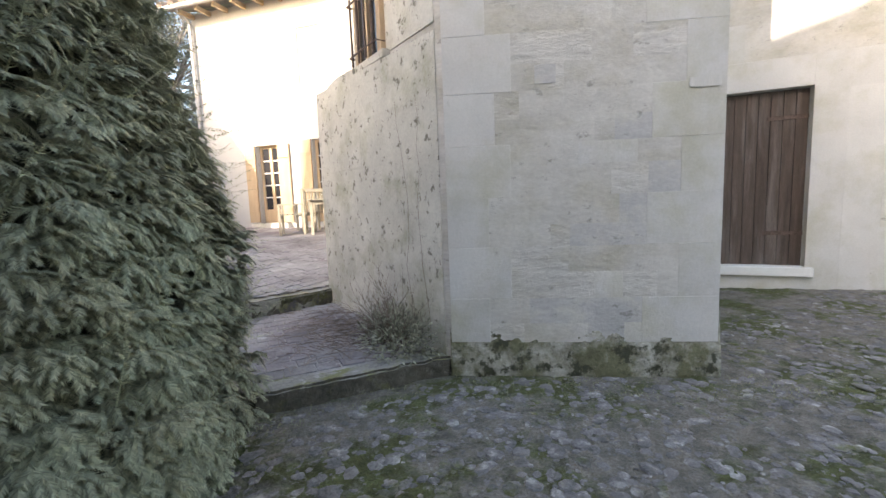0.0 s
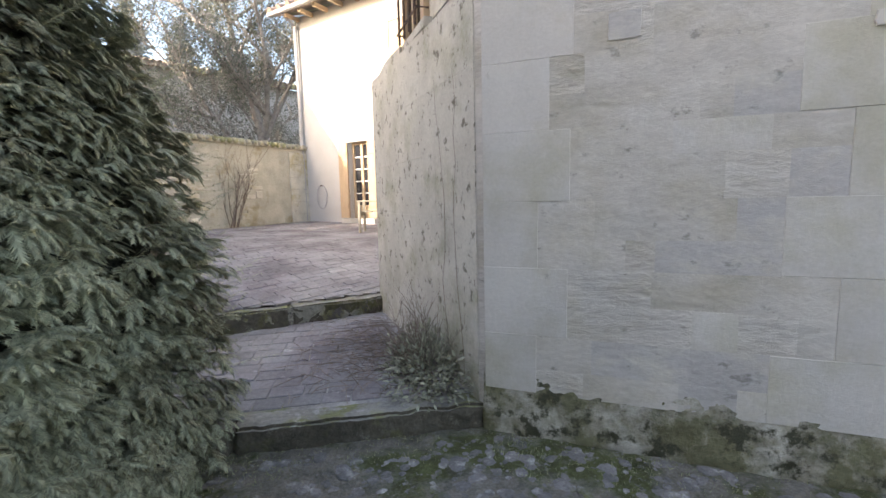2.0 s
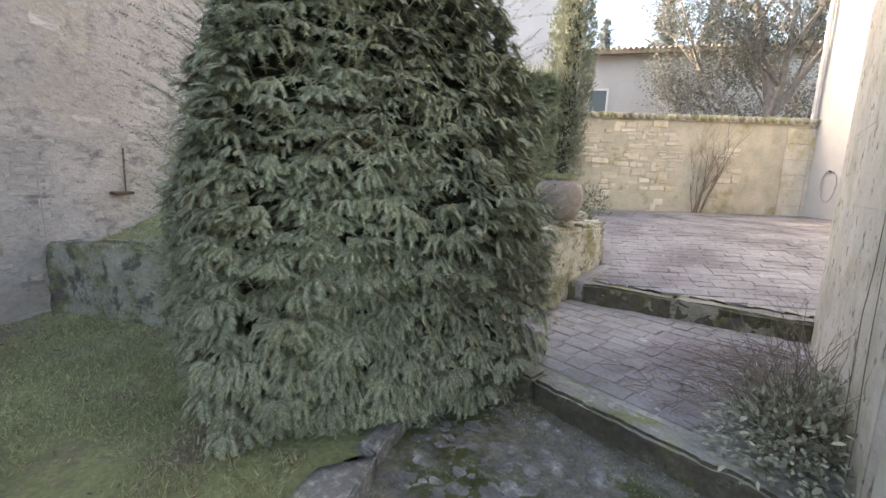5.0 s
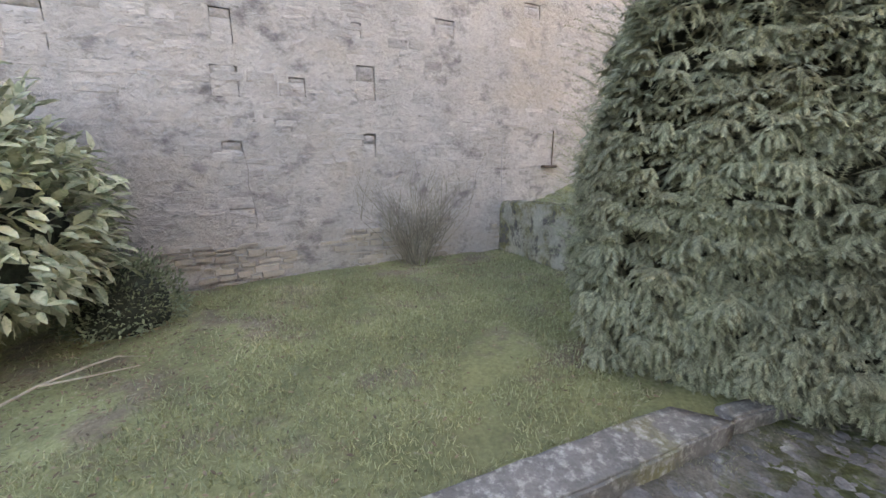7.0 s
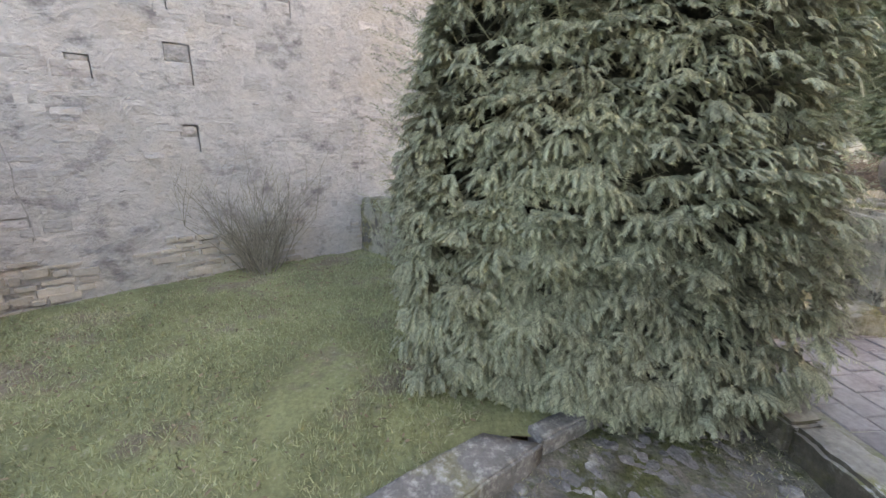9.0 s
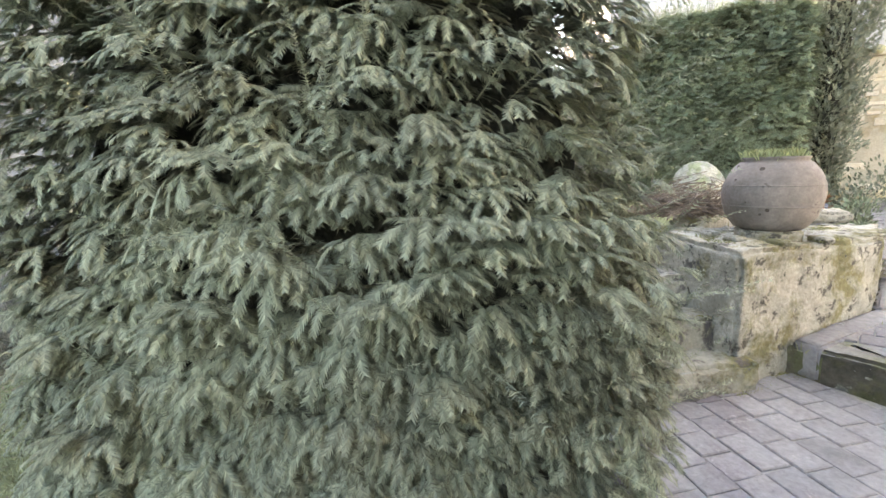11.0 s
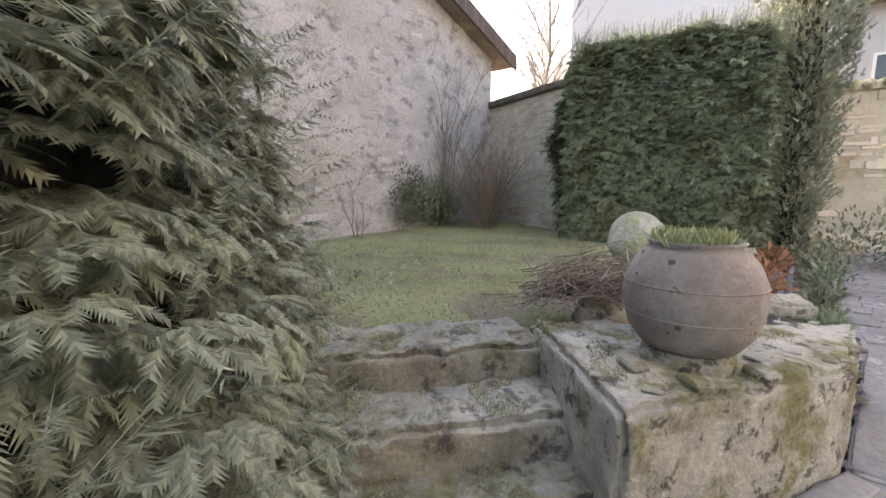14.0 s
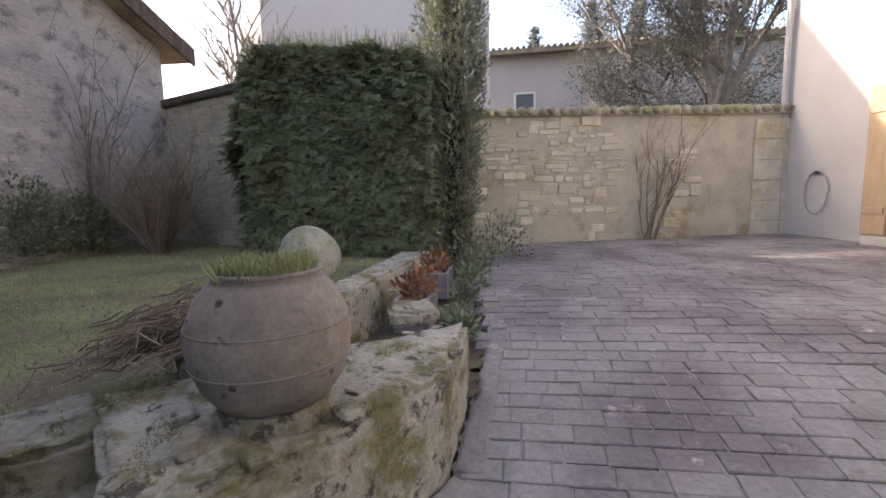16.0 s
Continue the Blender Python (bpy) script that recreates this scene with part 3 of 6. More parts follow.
# paving
def paving(root, a, b, rows, row_h, lens, zf, keep, near, gap=0.008, seed=1, thick=0.03):
    """Running-bond pavers between lines along a->b; near ones are parts, the rest one joined part."""
    r = random.Random(seed)
    u = (Vector(b) - Vector(a)).normalized()
    v = Vector((-u.y, u.x))
    shapes = {}
    rest = []
    for j in range(rows):
        at = r.uniform(-0.2, 0)
        while at < (Vector(b) - Vector(a)).length:
            ln = r.choice(lens)
            c = Vector(a) + u * (at + ln / 2) + v * (row_h * (j + 0.5))
            if keep(c.x, c.y):
                key = (ln, r.randrange(3))
                if key not in shapes:
                    shapes[key] = piece(-ln / 2 + gap / 2, ln / 2 - gap / 2, -row_h / 2 + gap / 2, row_h / 2 - gap / 2, 0.004, 0.005, 0.005, thick, r)
                e = 0.05
                nrm = Vector((-(zf(c.x + e, c.y) - zf(c.x - e, c.y)) / (2 * e), -(zf(c.x, c.y + e) - zf(c.x, c.y - e)) / (2 * e), 1)).normalized()
                w = nrm + Vector((r.uniform(-0.012, 0.012), r.uniform(-0.012, 0.012), 0))
                w.normalize()
                x = (Vector((u.x, u.y, 0)) - w * w.dot(Vector((u.x, u.y, 0)))).normalized()
                y = w.cross(x)
                m = Matrix(((x.x, y.x, w.x, c.x), (x.y, y.y, w.y, c.y), (x.z, y.z, w.z, zf(c.x, c.y) + r.uniform(-0.003, 0.003)), (0, 0, 0, 1)))
                if near(c.x, c.y):
                    PAVERS.append((root, shapes[key], key, m))
                else:
                    rest.append(moved(shapes[key], m))
            at += ln
    if rest:
        ob = part("paver_field", join(*rest), M_PAVER, root, "farther grey pavers laid in rows")
        ob["kind"] = "stuff"


PAVERS = []
landing = tagged(put("landing", mesh("landing", *sheet(0.0, 3.0, 3.87, 6.1, 0.1, lambda x, y: landing_z(x, y) - 0.004,
                 lambda x, y: side(KERB2_A, KERB2_B, x, y) < 0.06 or x < 0.6), M_JOINT)), "small paved landing between two stone kerbs", "paving", kind="structure")
paving(landing, (0.55, 3.93), (3.0, 3.98), 15, 0.148, (0.15, 0.19, 0.23), landing_z,
       lambda x, y: side(KERB2_A, KERB2_B, x, y) < -0.03 and side(LEFT_A, LEFT_B, x, y) < 0.01 and x > 0.6 - 0.02 * (y - 4), lambda x, y: True, seed=3)
TERR = [(-1.42, 8.4), (-0.28, 7.25), (0.47, 6.08), (0.575, 5.38), (2.42, 5.955), (6.5, 7.2), (6.5, 11.0), (0.74, 14.5), (-2.6, 10.75)]


def in_terrace(x, y, grow=0.0):
    n, sgn = len(TERR), True
    inside = False
    j = n - 1
    for i in range(n):
        (xi, yi), (xj, yj) = TERR[i], TERR[j]
        if (yi > y) != (yj > y) and x < (xj - xi) * (y - yi) / (yj - yi) + xi:
            inside = not inside
        j = i
    return inside


terrace = tagged(put("terrace", mesh("terrace", *sheet(-3.0, 6.6, 5.3, 14.7, 0.05, lambda x, y: terrace_z(x, y) - 0.006, lambda x, y: in_terrace(x, y) and side(KERB2_A, KERB2_B, x, y) > 0.29), M_JOINT)),
                 "wide paved terrace in front of the white house", "paving", kind="structure")
tu = Vector((0.83, 0.56)).normalized()
t0 = Vector((-2.5, 3.0))
paving(terrace, tuple(t0), tuple(t0 + tu * 12), 88, 0.125, (0.17, 0.2, 0.24), terrace_z,
       lambda x, y: in_terrace(x, y) and side(KERB2_A, KERB2_B, x, y) > 0.33, lambda x, y: (x - 0.9) ** 2 + (y - 7.3) ** 2 < 1.9, seed=5, gap=0.006)
for (ax_, ay_), (bx_, by_) in zip(TERR[:3], TERR[1:4]):
    e_u = Vector((bx_ - ax_, by_ - ay_))
    e_n = Vector((-e_u.y, e_u.x)).normalized() * -0.13
    if e_n.x < 0:
        e_n = -e_n
    q = [(ax_, ay_), (bx_, by_), (bx_ + e_n.x, by_ + e_n.y), (ax_ + e_n.x, ay_ + e_n.y)]
    part("edging_stone", rough_prism(q, 0.2, lambda x, y: terrace_z(x, y) + 0.012, 0.07, 0.008, ax_, 0.012), M_PAVER, terrace, smooth=True)
tagged(put("terrace_edge", mesh("terrace_edge", [(x, y, 0.05) for x, y in TERR] + [(x, y, terrace_z(x, y) - 0.008) for x, y in TERR],
       [(i, (i + 1) % 9, 9 + (i + 1) % 9, 9 + i) for i in range(9)], M_STEP)), "rough stone edge of the raised terrace", "edge", kind="structure")


part("joint_soil", rough_prism([(0.42, 5.3), (0.72, 5.42), (0.62, 6.12), (0.2, 6.82), (-0.25, 7.4), (-0.4, 7.2), (0.0, 6.5)], 0.1, lambda x, y: terrace_z(x, y) - 0.03, 0.07, 0.01, 2.0, 0.01), M_EARTH, terrace, "dark soil in the gap beside the pier")
# ---------- ashlar building ----------
def ashlar(root, a, b, courses, seed, wmin, wmax, mats, keep=lambda u, v: True, worn=0.3):
    r = random.Random(seed)
    m = on_wall(a, b)
    ln = (Vector(b) - Vector(a)).length
    for v0, v1 in zip(courses, courses[1:]):
        u = 0.0
        first = r.choice((0.34, 0.5))
        while u < ln - 0.01:
            w = first if u == 0 else r.uniform(wmin, wmax)
            u1 = ln if ln - (u + w) < 0.25 else u + w
            if keep((u + u1) / 2, (v0 + v1) / 2):
                bad = u > 0.3 and ln - u1 > 0.3 and r.random() < worn
                parts = [(v0, v1)]
                if bad and v1 - v0 > 0.3 and r.random() < 0.7:
                    k = v0 + (v1 - v0) * r.uniform(0.4, 0.6)
                    parts = [(v0, k), (k, v1)]
                for p0, p1 in parts:
                    me = mesh("ashlar_block", *piece(u + 0.0006, u1 - 0.0006, p0 + 0.0006, p1 - 0.0006, r.uniform(0.0015, 0.003), 0.0012, 0.0005, 0.05, r), mats[1 if bad else 0])
                    put("ashlar_block", me, root, m)
            u = u1


fa, fb = Vector(FRONT_A), Vector(FRONT_B)
back = [(6.3, 5.6), (2.95, 6.3)]
bld = thing("wall_ashlar", "pale limestone ashlar wall with worn blocks and a mossy foot", "wall", "structure")
part("mortar_core", prism([(2.966, 3.80), (2.996, 3.762), (4.736, 2.787), back[0], (2.44, 6.02)], -0.1, 2.62), M_MORTAR, bld)
# Height above the view is assumed, raised to keep sun off the side wall.
part("mortar_core", prism([(2.966, 3.80), (2.996, 3.762), (4.736, 2.787), back[0], (2.9, 6.9), (2.70, 5.16)], 2.62, 7.4), M_MORTAR, bld)
part("mortar_core", prism([(2.958, 3.797), (2.988, 3.749), (3.04, 3.73), (3.04, 3.80)], -0.1, 7.4), M_MORTAR, bld)
# Courses from 4.6 up are unseen, added with that sun-blocking height.
COURSES = [0.27, 0.62, 1.02, 1.40, 1.79, 2.17, 2.58, 2.97, 3.36, 3.78, 4.2, 4.6, 5.3, 6.0, 6.7, 7.4]
FRONT_L = (Vector(FRONT_B) - Vector(FRONT_A)).length
fq = random.Random(14)
fmq = on_wall(FRONT_A, FRONT_B)
for k, (v0, v1) in enumerate(zip(COURSES, COURSES[1:])):
    lw, rw = (0.5, 0.3) if k % 2 else (0.34, 0.52)
    lw, rw = lw + fq.uniform(-0.04, 0.05), rw + fq.uniform(-0.05, 0.06)
    for u0, u1 in ((0.0, lw), (FRONT_L - rw, FRONT_L)):
        put("ashlar_block", mesh("ashlar_block", *piece(u0 + 0.0008, u1 - 0.0008, v0 + 0.0008, v1 - 0.0008, 0.0022, 0.0015, 0.0008, 0.05, fq), M_ASHLAR), bld, fmq)
    rows = (v0, v0 + (v1 - v0) * fq.uniform(0.42, 0.58), v1)
    for p0, p1 in zip(rows, rows[1:]):
        u = lw
        while u < FRONT_L - rw - 0.01:
            w = fq.choice((0.16, 0.24, 0.33, 0.44, 0.55)) * fq.uniform(0.85, 1.15)
            w = FRONT_L - rw - u if FRONT_L - rw - u - w < 0.12 else w
            mat = fq.choice((M_ASHLAR_WORN, M_ASHLAR_WORN, M_ASHLAR_WORN, M_ASHLAR_WORN, M_ASHLAR, M_MORTAR, M_MORTAR, M_BLUESTONE))
            put("rubble_block", mesh("rubble_block", *worn_block(u - 0.002, u + w + 0.002, p0 - 0.002, p1 + 0.002, fq.uniform(0.0, 0.0005), fq, 0.03, 0.011, fq.uniform(0.0004, 0.0016)), mat, True), bld, fmq)
            u += w
fmh = on_wall(FRONT_A, FRONT_B)
# Putlog holes are not cut: raised near-black discs paint their shade.
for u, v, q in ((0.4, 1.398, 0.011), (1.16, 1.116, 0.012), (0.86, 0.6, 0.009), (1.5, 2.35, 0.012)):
    part("putlog_hole", moved(lathe([(0.001, 0.0075), (q, 0.007), (q * 1.15, 0.0)], 10), fmh), M_CORE, bld, "small dark disc painted as a shaded hole")
part("grey_patch", moved(rubble_piece(0.67, 0.83, 2.21, 2.35, 0.006, fq), fmh), M_BLUESTONE, bld, "grey repaired patch")
part("stone_spall", moved(rubble_piece(1.74, 1.96, 2.12, 2.19, 0.012, fq), fmh), M_DRIP, bld, "dark broken ledge")
ashlar(bld, LEFT_A, LEFT_B, [0.15, 0.52, 0.9, 1.3, 1.75, 2.2, 2.66], 9, 0.5, 0.9, (M_PLASTER, M_PLASTER), lambda u, v: True, 0)
fm = on_wall(FRONT_A, FRONT_B)
fvs, ffs, fnu, fnv = [], [], 110, 34
for j in range(fnv + 1):
    for i in range(fnu + 1):
        u, v = -0.012 + 2.03 * i / fnu, -0.12 + 0.62 * j / fnv
        lim = 0.3 + 0.12 * noise.noise(Vector((u * 2.2, 3, 1))) + 0.05 * noise.noise(Vector((u * 8, v * 8, 4)))
        h = noise.noise(Vector((u * 8, v * 13, 6))) + 0.6 * noise.noise(Vector((u * 25, v * 36, 2)))
        fvs.append((u, v, 0.026 * min(1.0, (lim - v) / 0.22) + 0.009 * h - 0.002))
k = fnu + 1
ffs = [(j * k + i, j * k + i + 1, (j + 1) * k + i + 1, (j + 1) * k + i) for j in range(fnv) for i in range(fnu)]
for q in ([j * k for j in range(fnv + 1)], [j * k + fnu for j in range(fnv, -1, -1)]):
    n0 = len(fvs)
    fvs += [(fvs[i][0], fvs[i][1], -0.03) for i in q]
    ffs += [(q[i], q[i + 1], n0 + i + 1, n0 + i) for i in range(len(q) - 1)]
part("wall_foot", moved((fvs, ffs), fm), M_BASE, bld, "dark mossy foot of the wall", smooth=True)
# shoulder of the wall below the barred window
sh = []
for i in range(9):
    a = i / 8 * math.pi / 2
    sh.append((0.62 * (1 - math.cos(a)), 2.30 + 0.42 * math.sin(a)))
lm = on_wall(LEFT_A, LEFT_B)
vs = [lm @ Vector((u, v, w)) for w in (-0.35, 0.0) for u, v in sh + [(0.95, 2.72), (0.95, 2.2), (0.0, 2.2)]]
n = len(sh) + 3
part("wall_shoulder", (vs, [tuple(range(n - 1, -1, -1)), tuple(range(n, 2 * n))] + [(i, (i + 1) % n, n + (i + 1) % n, n + i) for i in range(n)]), M_PLASTER, bld, "rounded plaster shoulder")
ashlar(bld, (2.70, 5.16), LEFT_B, [2.72, 3.2, 3.7, 4.2, 4.6, 5.3, 6.0, 6.7, 7.4], 12, 0.4, 0.7, (M_PLASTER, M_PLASTER), lambda u, v: u > 0.62 or v > 3.9, 0)
win = thing("window_1", "narrow barred window with tan frame in the old wall", "window", "structure")
wm = on_wall((2.70, 5.16), LEFT_B)
part("window_frame", moved(join(box(0.02, 0.08, 2.74, 3.9, 0.0, 0.05), box(0.52, 0.6, 2.74, 3.9, 0.0, 0.05), box(0.02, 0.6, 3.84, 3.9, 0.001, 0.049), box(0.28, 0.33, 2.74, 3.9, 0.002, 0.048)), wm), M_SHUTTER, win)
part("pane", moved(box(0.08, 0.52, 2.74, 3.84, 0.006, 0.014), wm), M_GLASSDARK, win)
part("window_sill", moved(box(-0.02, 0.66, 2.66, 2.74, -0.02, 0.07, 0.01), wm), M_PLASTER, win)
for i in range(4):
    part("bar", moved(tube([(0.07 + 0.155 * i, 2.72, 0.1), (0.07 + 0.155 * i, 3.95, 0.1)], 0.011), wm), M_IRON, win)
for v in (2.82, 3.3, 3.75):
    part("cross_bar", moved(tube([(0.0, v, 0.01), (0.0, v, 0.1), (0.6, v, 0.1), (0.6, v, 0.01)], 0.009), wm), M_IRON, win)
# Cracks in the plaster, drawn as thin dark raised stems.
hole = thing("wall_vine", "thin dark lines drawn as cracks up the wall", "vine")
rv = random.Random(8)
for i in range(2):
    u = 1.9 + i * 0.22
    pts = [(u, 0.25, 0.012)]
    for j in range(10):
        u += rv.uniform(-0.05, 0.05)
        pts.append((u, 0.25 + (j + 1) * 0.2, 0.014 + rv.uniform(-0.002, 0.004)))
    part("stem", moved(tube(pts, [0.0022 - 0.00012 * k for k in range(11)], 5), lm), M_TWIG, hole)

# door wall to the side
DW_A, DW_B = (5.6, 5.98), (10.4, 0.9)
dm = on_wall(DW_A, DW_B)
dl = (Vector(DW_B) - Vector(DW_A)).length
du = (Vector((7.0, 4.5)) - Vector(DW_A)).length
dwall = thing("wall_side", "pale plastered stone wall with dark runs of damp", "wall", "structure")
for u0, u1, z0, z1 in ((0, du, -0.2, 5.5), (du + 1.02, dl, -0.2, 5.5), (du, du + 1.02, 2.56, 5.5), (du, du + 1.02, -0.2, 0.33)):
    part("masonry", moved(box(u0, u1, z0, z1, -0.4, 0.0), dm), M_DRIP if z0 > 1 or u0 == 0 else M_ASHLAR, dwall)
dd_ = (Vector(DW_B) - Vector(DW_A)).normalized()
part("door_surround", moved(box(du + 1.02, du + 1.34, 0.33, 2.9, -0.05, 0.004, 0.002), dm), M_ASHLAR, dwall, "smooth pale stone jamb")
part("door_surround", moved(box(du - 0.3, du + 1.02, 2.56, 2.9, -0.05, 0.004, 0.002), dm), M_ASHLAR, dwall, "smooth pale stone lintel")
for a_, b_, vs_ in ((du + 1.345, dl, [0.15, 0.5, 0.9, 1.3, 1.72, 2.1, 2.5, 2.9]), (0.0, dl, [2.91, 3.35, 3.8, 4.25, 4.7, 5.1, 5.5])):
    ashlar(dwall, tuple(Vector(DW_A) + dd_ * a_), tuple(Vector(DW_A) + dd_ * b_), vs_, int(a_ * 9) + 3, 0.4, 0.9, (M_ASHLAR, M_ASHLAR_WORN), lambda u, v: v < 2.9 or u > 1.6, 0.4)
door = thing("door_1", "closed brown plank door, weathered and streaked", "door", "structure")
for i in range(8):
    part("plank", moved(box(du + 0.01 + i * 0.125, du + 0.01 + i * 0.125 + 0.122, 0.42, 2.55, -0.14, -0.1 + 0.004 * (i % 2), 0.004), dm), M_DOOR, door)
part("threshold", moved(box(du - 0.06, du + 1.1, 0.3, 0.415, -0.2, 0.06, 0.008), dm), M_WHITEPAINT, door, "pale stone threshold")
for v in (0.8, 2.2):
    part("hinge", moved(box(du + 0.6, du + 1.01, v, v + 0.05, -0.1, -0.088, 0.002), dm), M_IRON, door)


# ---------- white house ----------
hm = on_wall((HOUSE_O.x, HOUSE_O.y), (HOUSE_O.x + HOUSE_U.x, HOUSE_O.y + HOUSE_U.y))
house = thing("house", "tall white rendered house in low sunlight", "house")
openings = [(1.72, 2.4, 0.95, 2.95), (3.42, 4.1, 0.95, 3.0), (3.18, 3.9, 4.3, 5.66), (5.2, 6.0, 0.95, 3.0)]
us = sorted({0.0, 9.0, *[o[0] for o in openings], *[o[1] for o in openings]})
vsn = sorted({0.3, 6.45, *[o[2] for o in openings], *[o[3] for o in openings]})
part("wall", moved(lattice(us, vsn, openings, 0.36), hm), M_HOUSE, house)
part("wall", moved(box(0.0, 9.0, 0.3, 6.45, -6.0, -0.355), hm), M_HOUSE, house)
part("roof", moved(([(-0.45, 6.42, 0.5), (9.4, 6.42, 0.5), (9.4, 7.8, -3.2), (-0.45, 7.8, -3.2), (-0.45, 6.56, 0.5), (9.4, 6.56, 0.5), (9.4, 7.95, -3.2), (-0.45, 7.95, -3.2)],
                    [(0, 3, 2, 1), (4, 5, 6, 7), (0, 1, 5, 4), (1, 2, 6, 5), (2, 3, 7, 6), (3, 0, 4, 7)]), hm), M_TILE, house)
for i in range(26):
    part("eave_tile", moved(tube([(-0.42 + i * 0.37, 6.55, 0.55), (-0.42 + i * 0.37, 6.95, -0.5)], 0.09, 8), hm), M_TILE, house)
for i in range(16):
    part("rafter", moved(box(0.05 + i * 0.55, 0.13 + i * 0.55, 6.32, 6.42, -0.1, 0.46), hm), M_SHUTTER, house)
part("gutter", moved(tube([(-0.45, 6.44, 0.56), (9.4, 6.44, 0.56)], 0.06, 8), hm), M_ZINC, house)
part("downpipe", moved(tube([(0.05, 6.4, 0.5), (0.03, 6.2, 0.09), (0.03, 0.8, 0.09)], 0.05, 8), hm), M_ZINC, house)
part("sill", moved(box(1.5, 2.65, 0.78, 0.95, -0.1, 0.16, 0.01), hm), M_ASHLAR, house)


def french_door(u0, u1, v0, v1, name, left, right):
    d = thing(name, "glazed door with tan wooden shutters folded open", "door", "structure")
    part("door_frame", moved(join(box(u0, u0 + 0.07, v0, v1, -0.2, -0.13), box(u1 - 0.07, u1, v0, v1, -0.2, -0.13), box(u0, u1, v1 - 0.07, v1, -0.199, -0.131),
                                  box(u0, u1, v0, v0 + 0.35, -0.198, -0.132), box((u0 + u1) / 2 - 0.04, (u0 + u1) / 2 + 0.04, v0, v1, -0.197, -0.125)), hm), M_SHUTTER, d)
    for k in range(1, 5):
        v = v0 + 0.35 + (v1 - v0 - 0.42) * k / 5
        part("glazing_bar", moved(box(u0 + 0.07, u1 - 0.07, v - 0.015, v + 0.015, -0.17, -0.14), hm), M_WHITEPAINT, d)
    part("pane", moved(box(u0 + 0.05, u1 - 0.05, v0 + 0.3, v1 - 0.05, -0.175, -0.165), hm), M_GLASSDARK, d)
    for s0, s1 in ((left, 0), (0, right)):
        if s0 or s1:
            a, b = (u0 - s0, u0 - 0.01) if s0 else (u1 + 0.01, u1 + s1)
            sh1 = part("shutter", moved(box(a, b, v0 + 0.02, v1, 0.02, 0.06, 0.004), hm), M_SHUTTER, d)
            for v in (v0 + 0.3, v1 - 0.35):
                part("batten", moved(box(a + 0.02, b - 0.02, v, v + 0.09, 0.06, 0.08, 0.003), hm), M_SHUTTER, sh1)


french_door(1.72, 2.4, 0.95, 2.95, "door_2", 0.33, 0.36)
french_door(3.42, 4.1, 0.95, 3.0, "door_3", 0.36, 0.36)
french_door(5.2, 6.0, 0.95, 3.0, "door_4", 0.0, 0.36)
uw = thing("window_2", "upper window closed by tan wooden shutters", "window", "structure")
for k in (0, 1):
    part("shutter", moved(box(3.19 + 0.355 * k, 3.19 + 0.355 * k + 0.35, 4.31, 5.65, -0.06, -0.02, 0.004), hm), M_SHUTTER, uw)
hose = thing("hose_ring", "grey hose coiled in a ring on the house wall", "hose")
part("coil", moved(tube([(0.66 + 0.2 * math.cos(a * 0.35), 1.55 + 0.33 * math.sin(a * 0.35), 0.03 + 0.001 * a) for a in range(19)], 0.014, 6), hm), M_ZINC, hose)
part("hook", moved(box(0.64, 0.68, 1.84, 1.88, 0.0, 0.06), hm), M_IRON, hose)


# ---------- garden walls ----------
def rubble_face(root, a, b, zf0, zf1, seed, hmin, hmax, wmin, wmax, mat, keep=lambda u, v: True, proud=0.012, skip=0.0):
    r = random.Random(seed)
    m = on_wall(a, b)
    ln = (Vector(b) - Vector(a)).length
    geos = []
    v = min(zf0(0), zf0(1))
    while v < max(zf1(0), zf1(1)):
        h = r.uniform(hmin, hmax)
        u = r.uniform(-0.1, 0)
        while u < ln:
            w = r.uniform(wmin, wmax)
            f = (u + w / 2) / ln
            if 0 <= u and u + w <= ln and zf0(f) - 0.02 <= v and v + h <= zf1(f) and keep(u + w / 2, v + h / 2) and r.random() > skip:
                hh = h * r.uniform(0.5, 1.25)
                dv = r.uniform(-0.3, 0.3) * h
                geos.append(moved(rubble_piece(u + 0.005, u + w - 0.005, v + dv + 0.004, v + dv + hh - 0.004, r.uniform(0.3, 1.2) * proud, r, 0.03, 0.86), m))
            u += w
        v += h
    ob = part("rubble_facing", join(*geos), mat, root, "uneven rubble stones")
    ob["kind"] = "stuff"


fwall = thing("wall_garden", "yellowish rubble garden wall with patches of lime plaster", "wall", "structure")
fn = Vector((FAR_B[0] - FAR_A[0], FAR_B[1] - FAR_A[1]))
fl = fn.length
fmw = on_wall(FAR_B, FAR_A)
part("masonry", moved(box(0, fl, 0.2, 2.88, -0.35, 0.0), fmw), M_RUBBLE_BED, fwall)
rubble_face(fwall, FAR_B, FAR_A, lambda f: 0.6, lambda f: 2.86, 21, 0.05, 0.19, 0.08, 0.45, M_RUBBLE, lambda u, v: noise.noise(Vector((u * 1.3, v * 1.3, 5))) < (0.3 if u < 5.4 else -0.25), 0.022, 0.2)
for i in range(6):
    for k in range(2):
        u0 = fl - 1.05 + k * 0.52
        put("quoin", mesh("quoin", *piece(u0 + 0.006, u0 + 0.51, 0.75 + i * 0.34, 0.75 + i * 0.34 + 0.33, 0.03, 0.012, 0.006, 0.03, rk), M_RUBBLE), fwall, fmw)
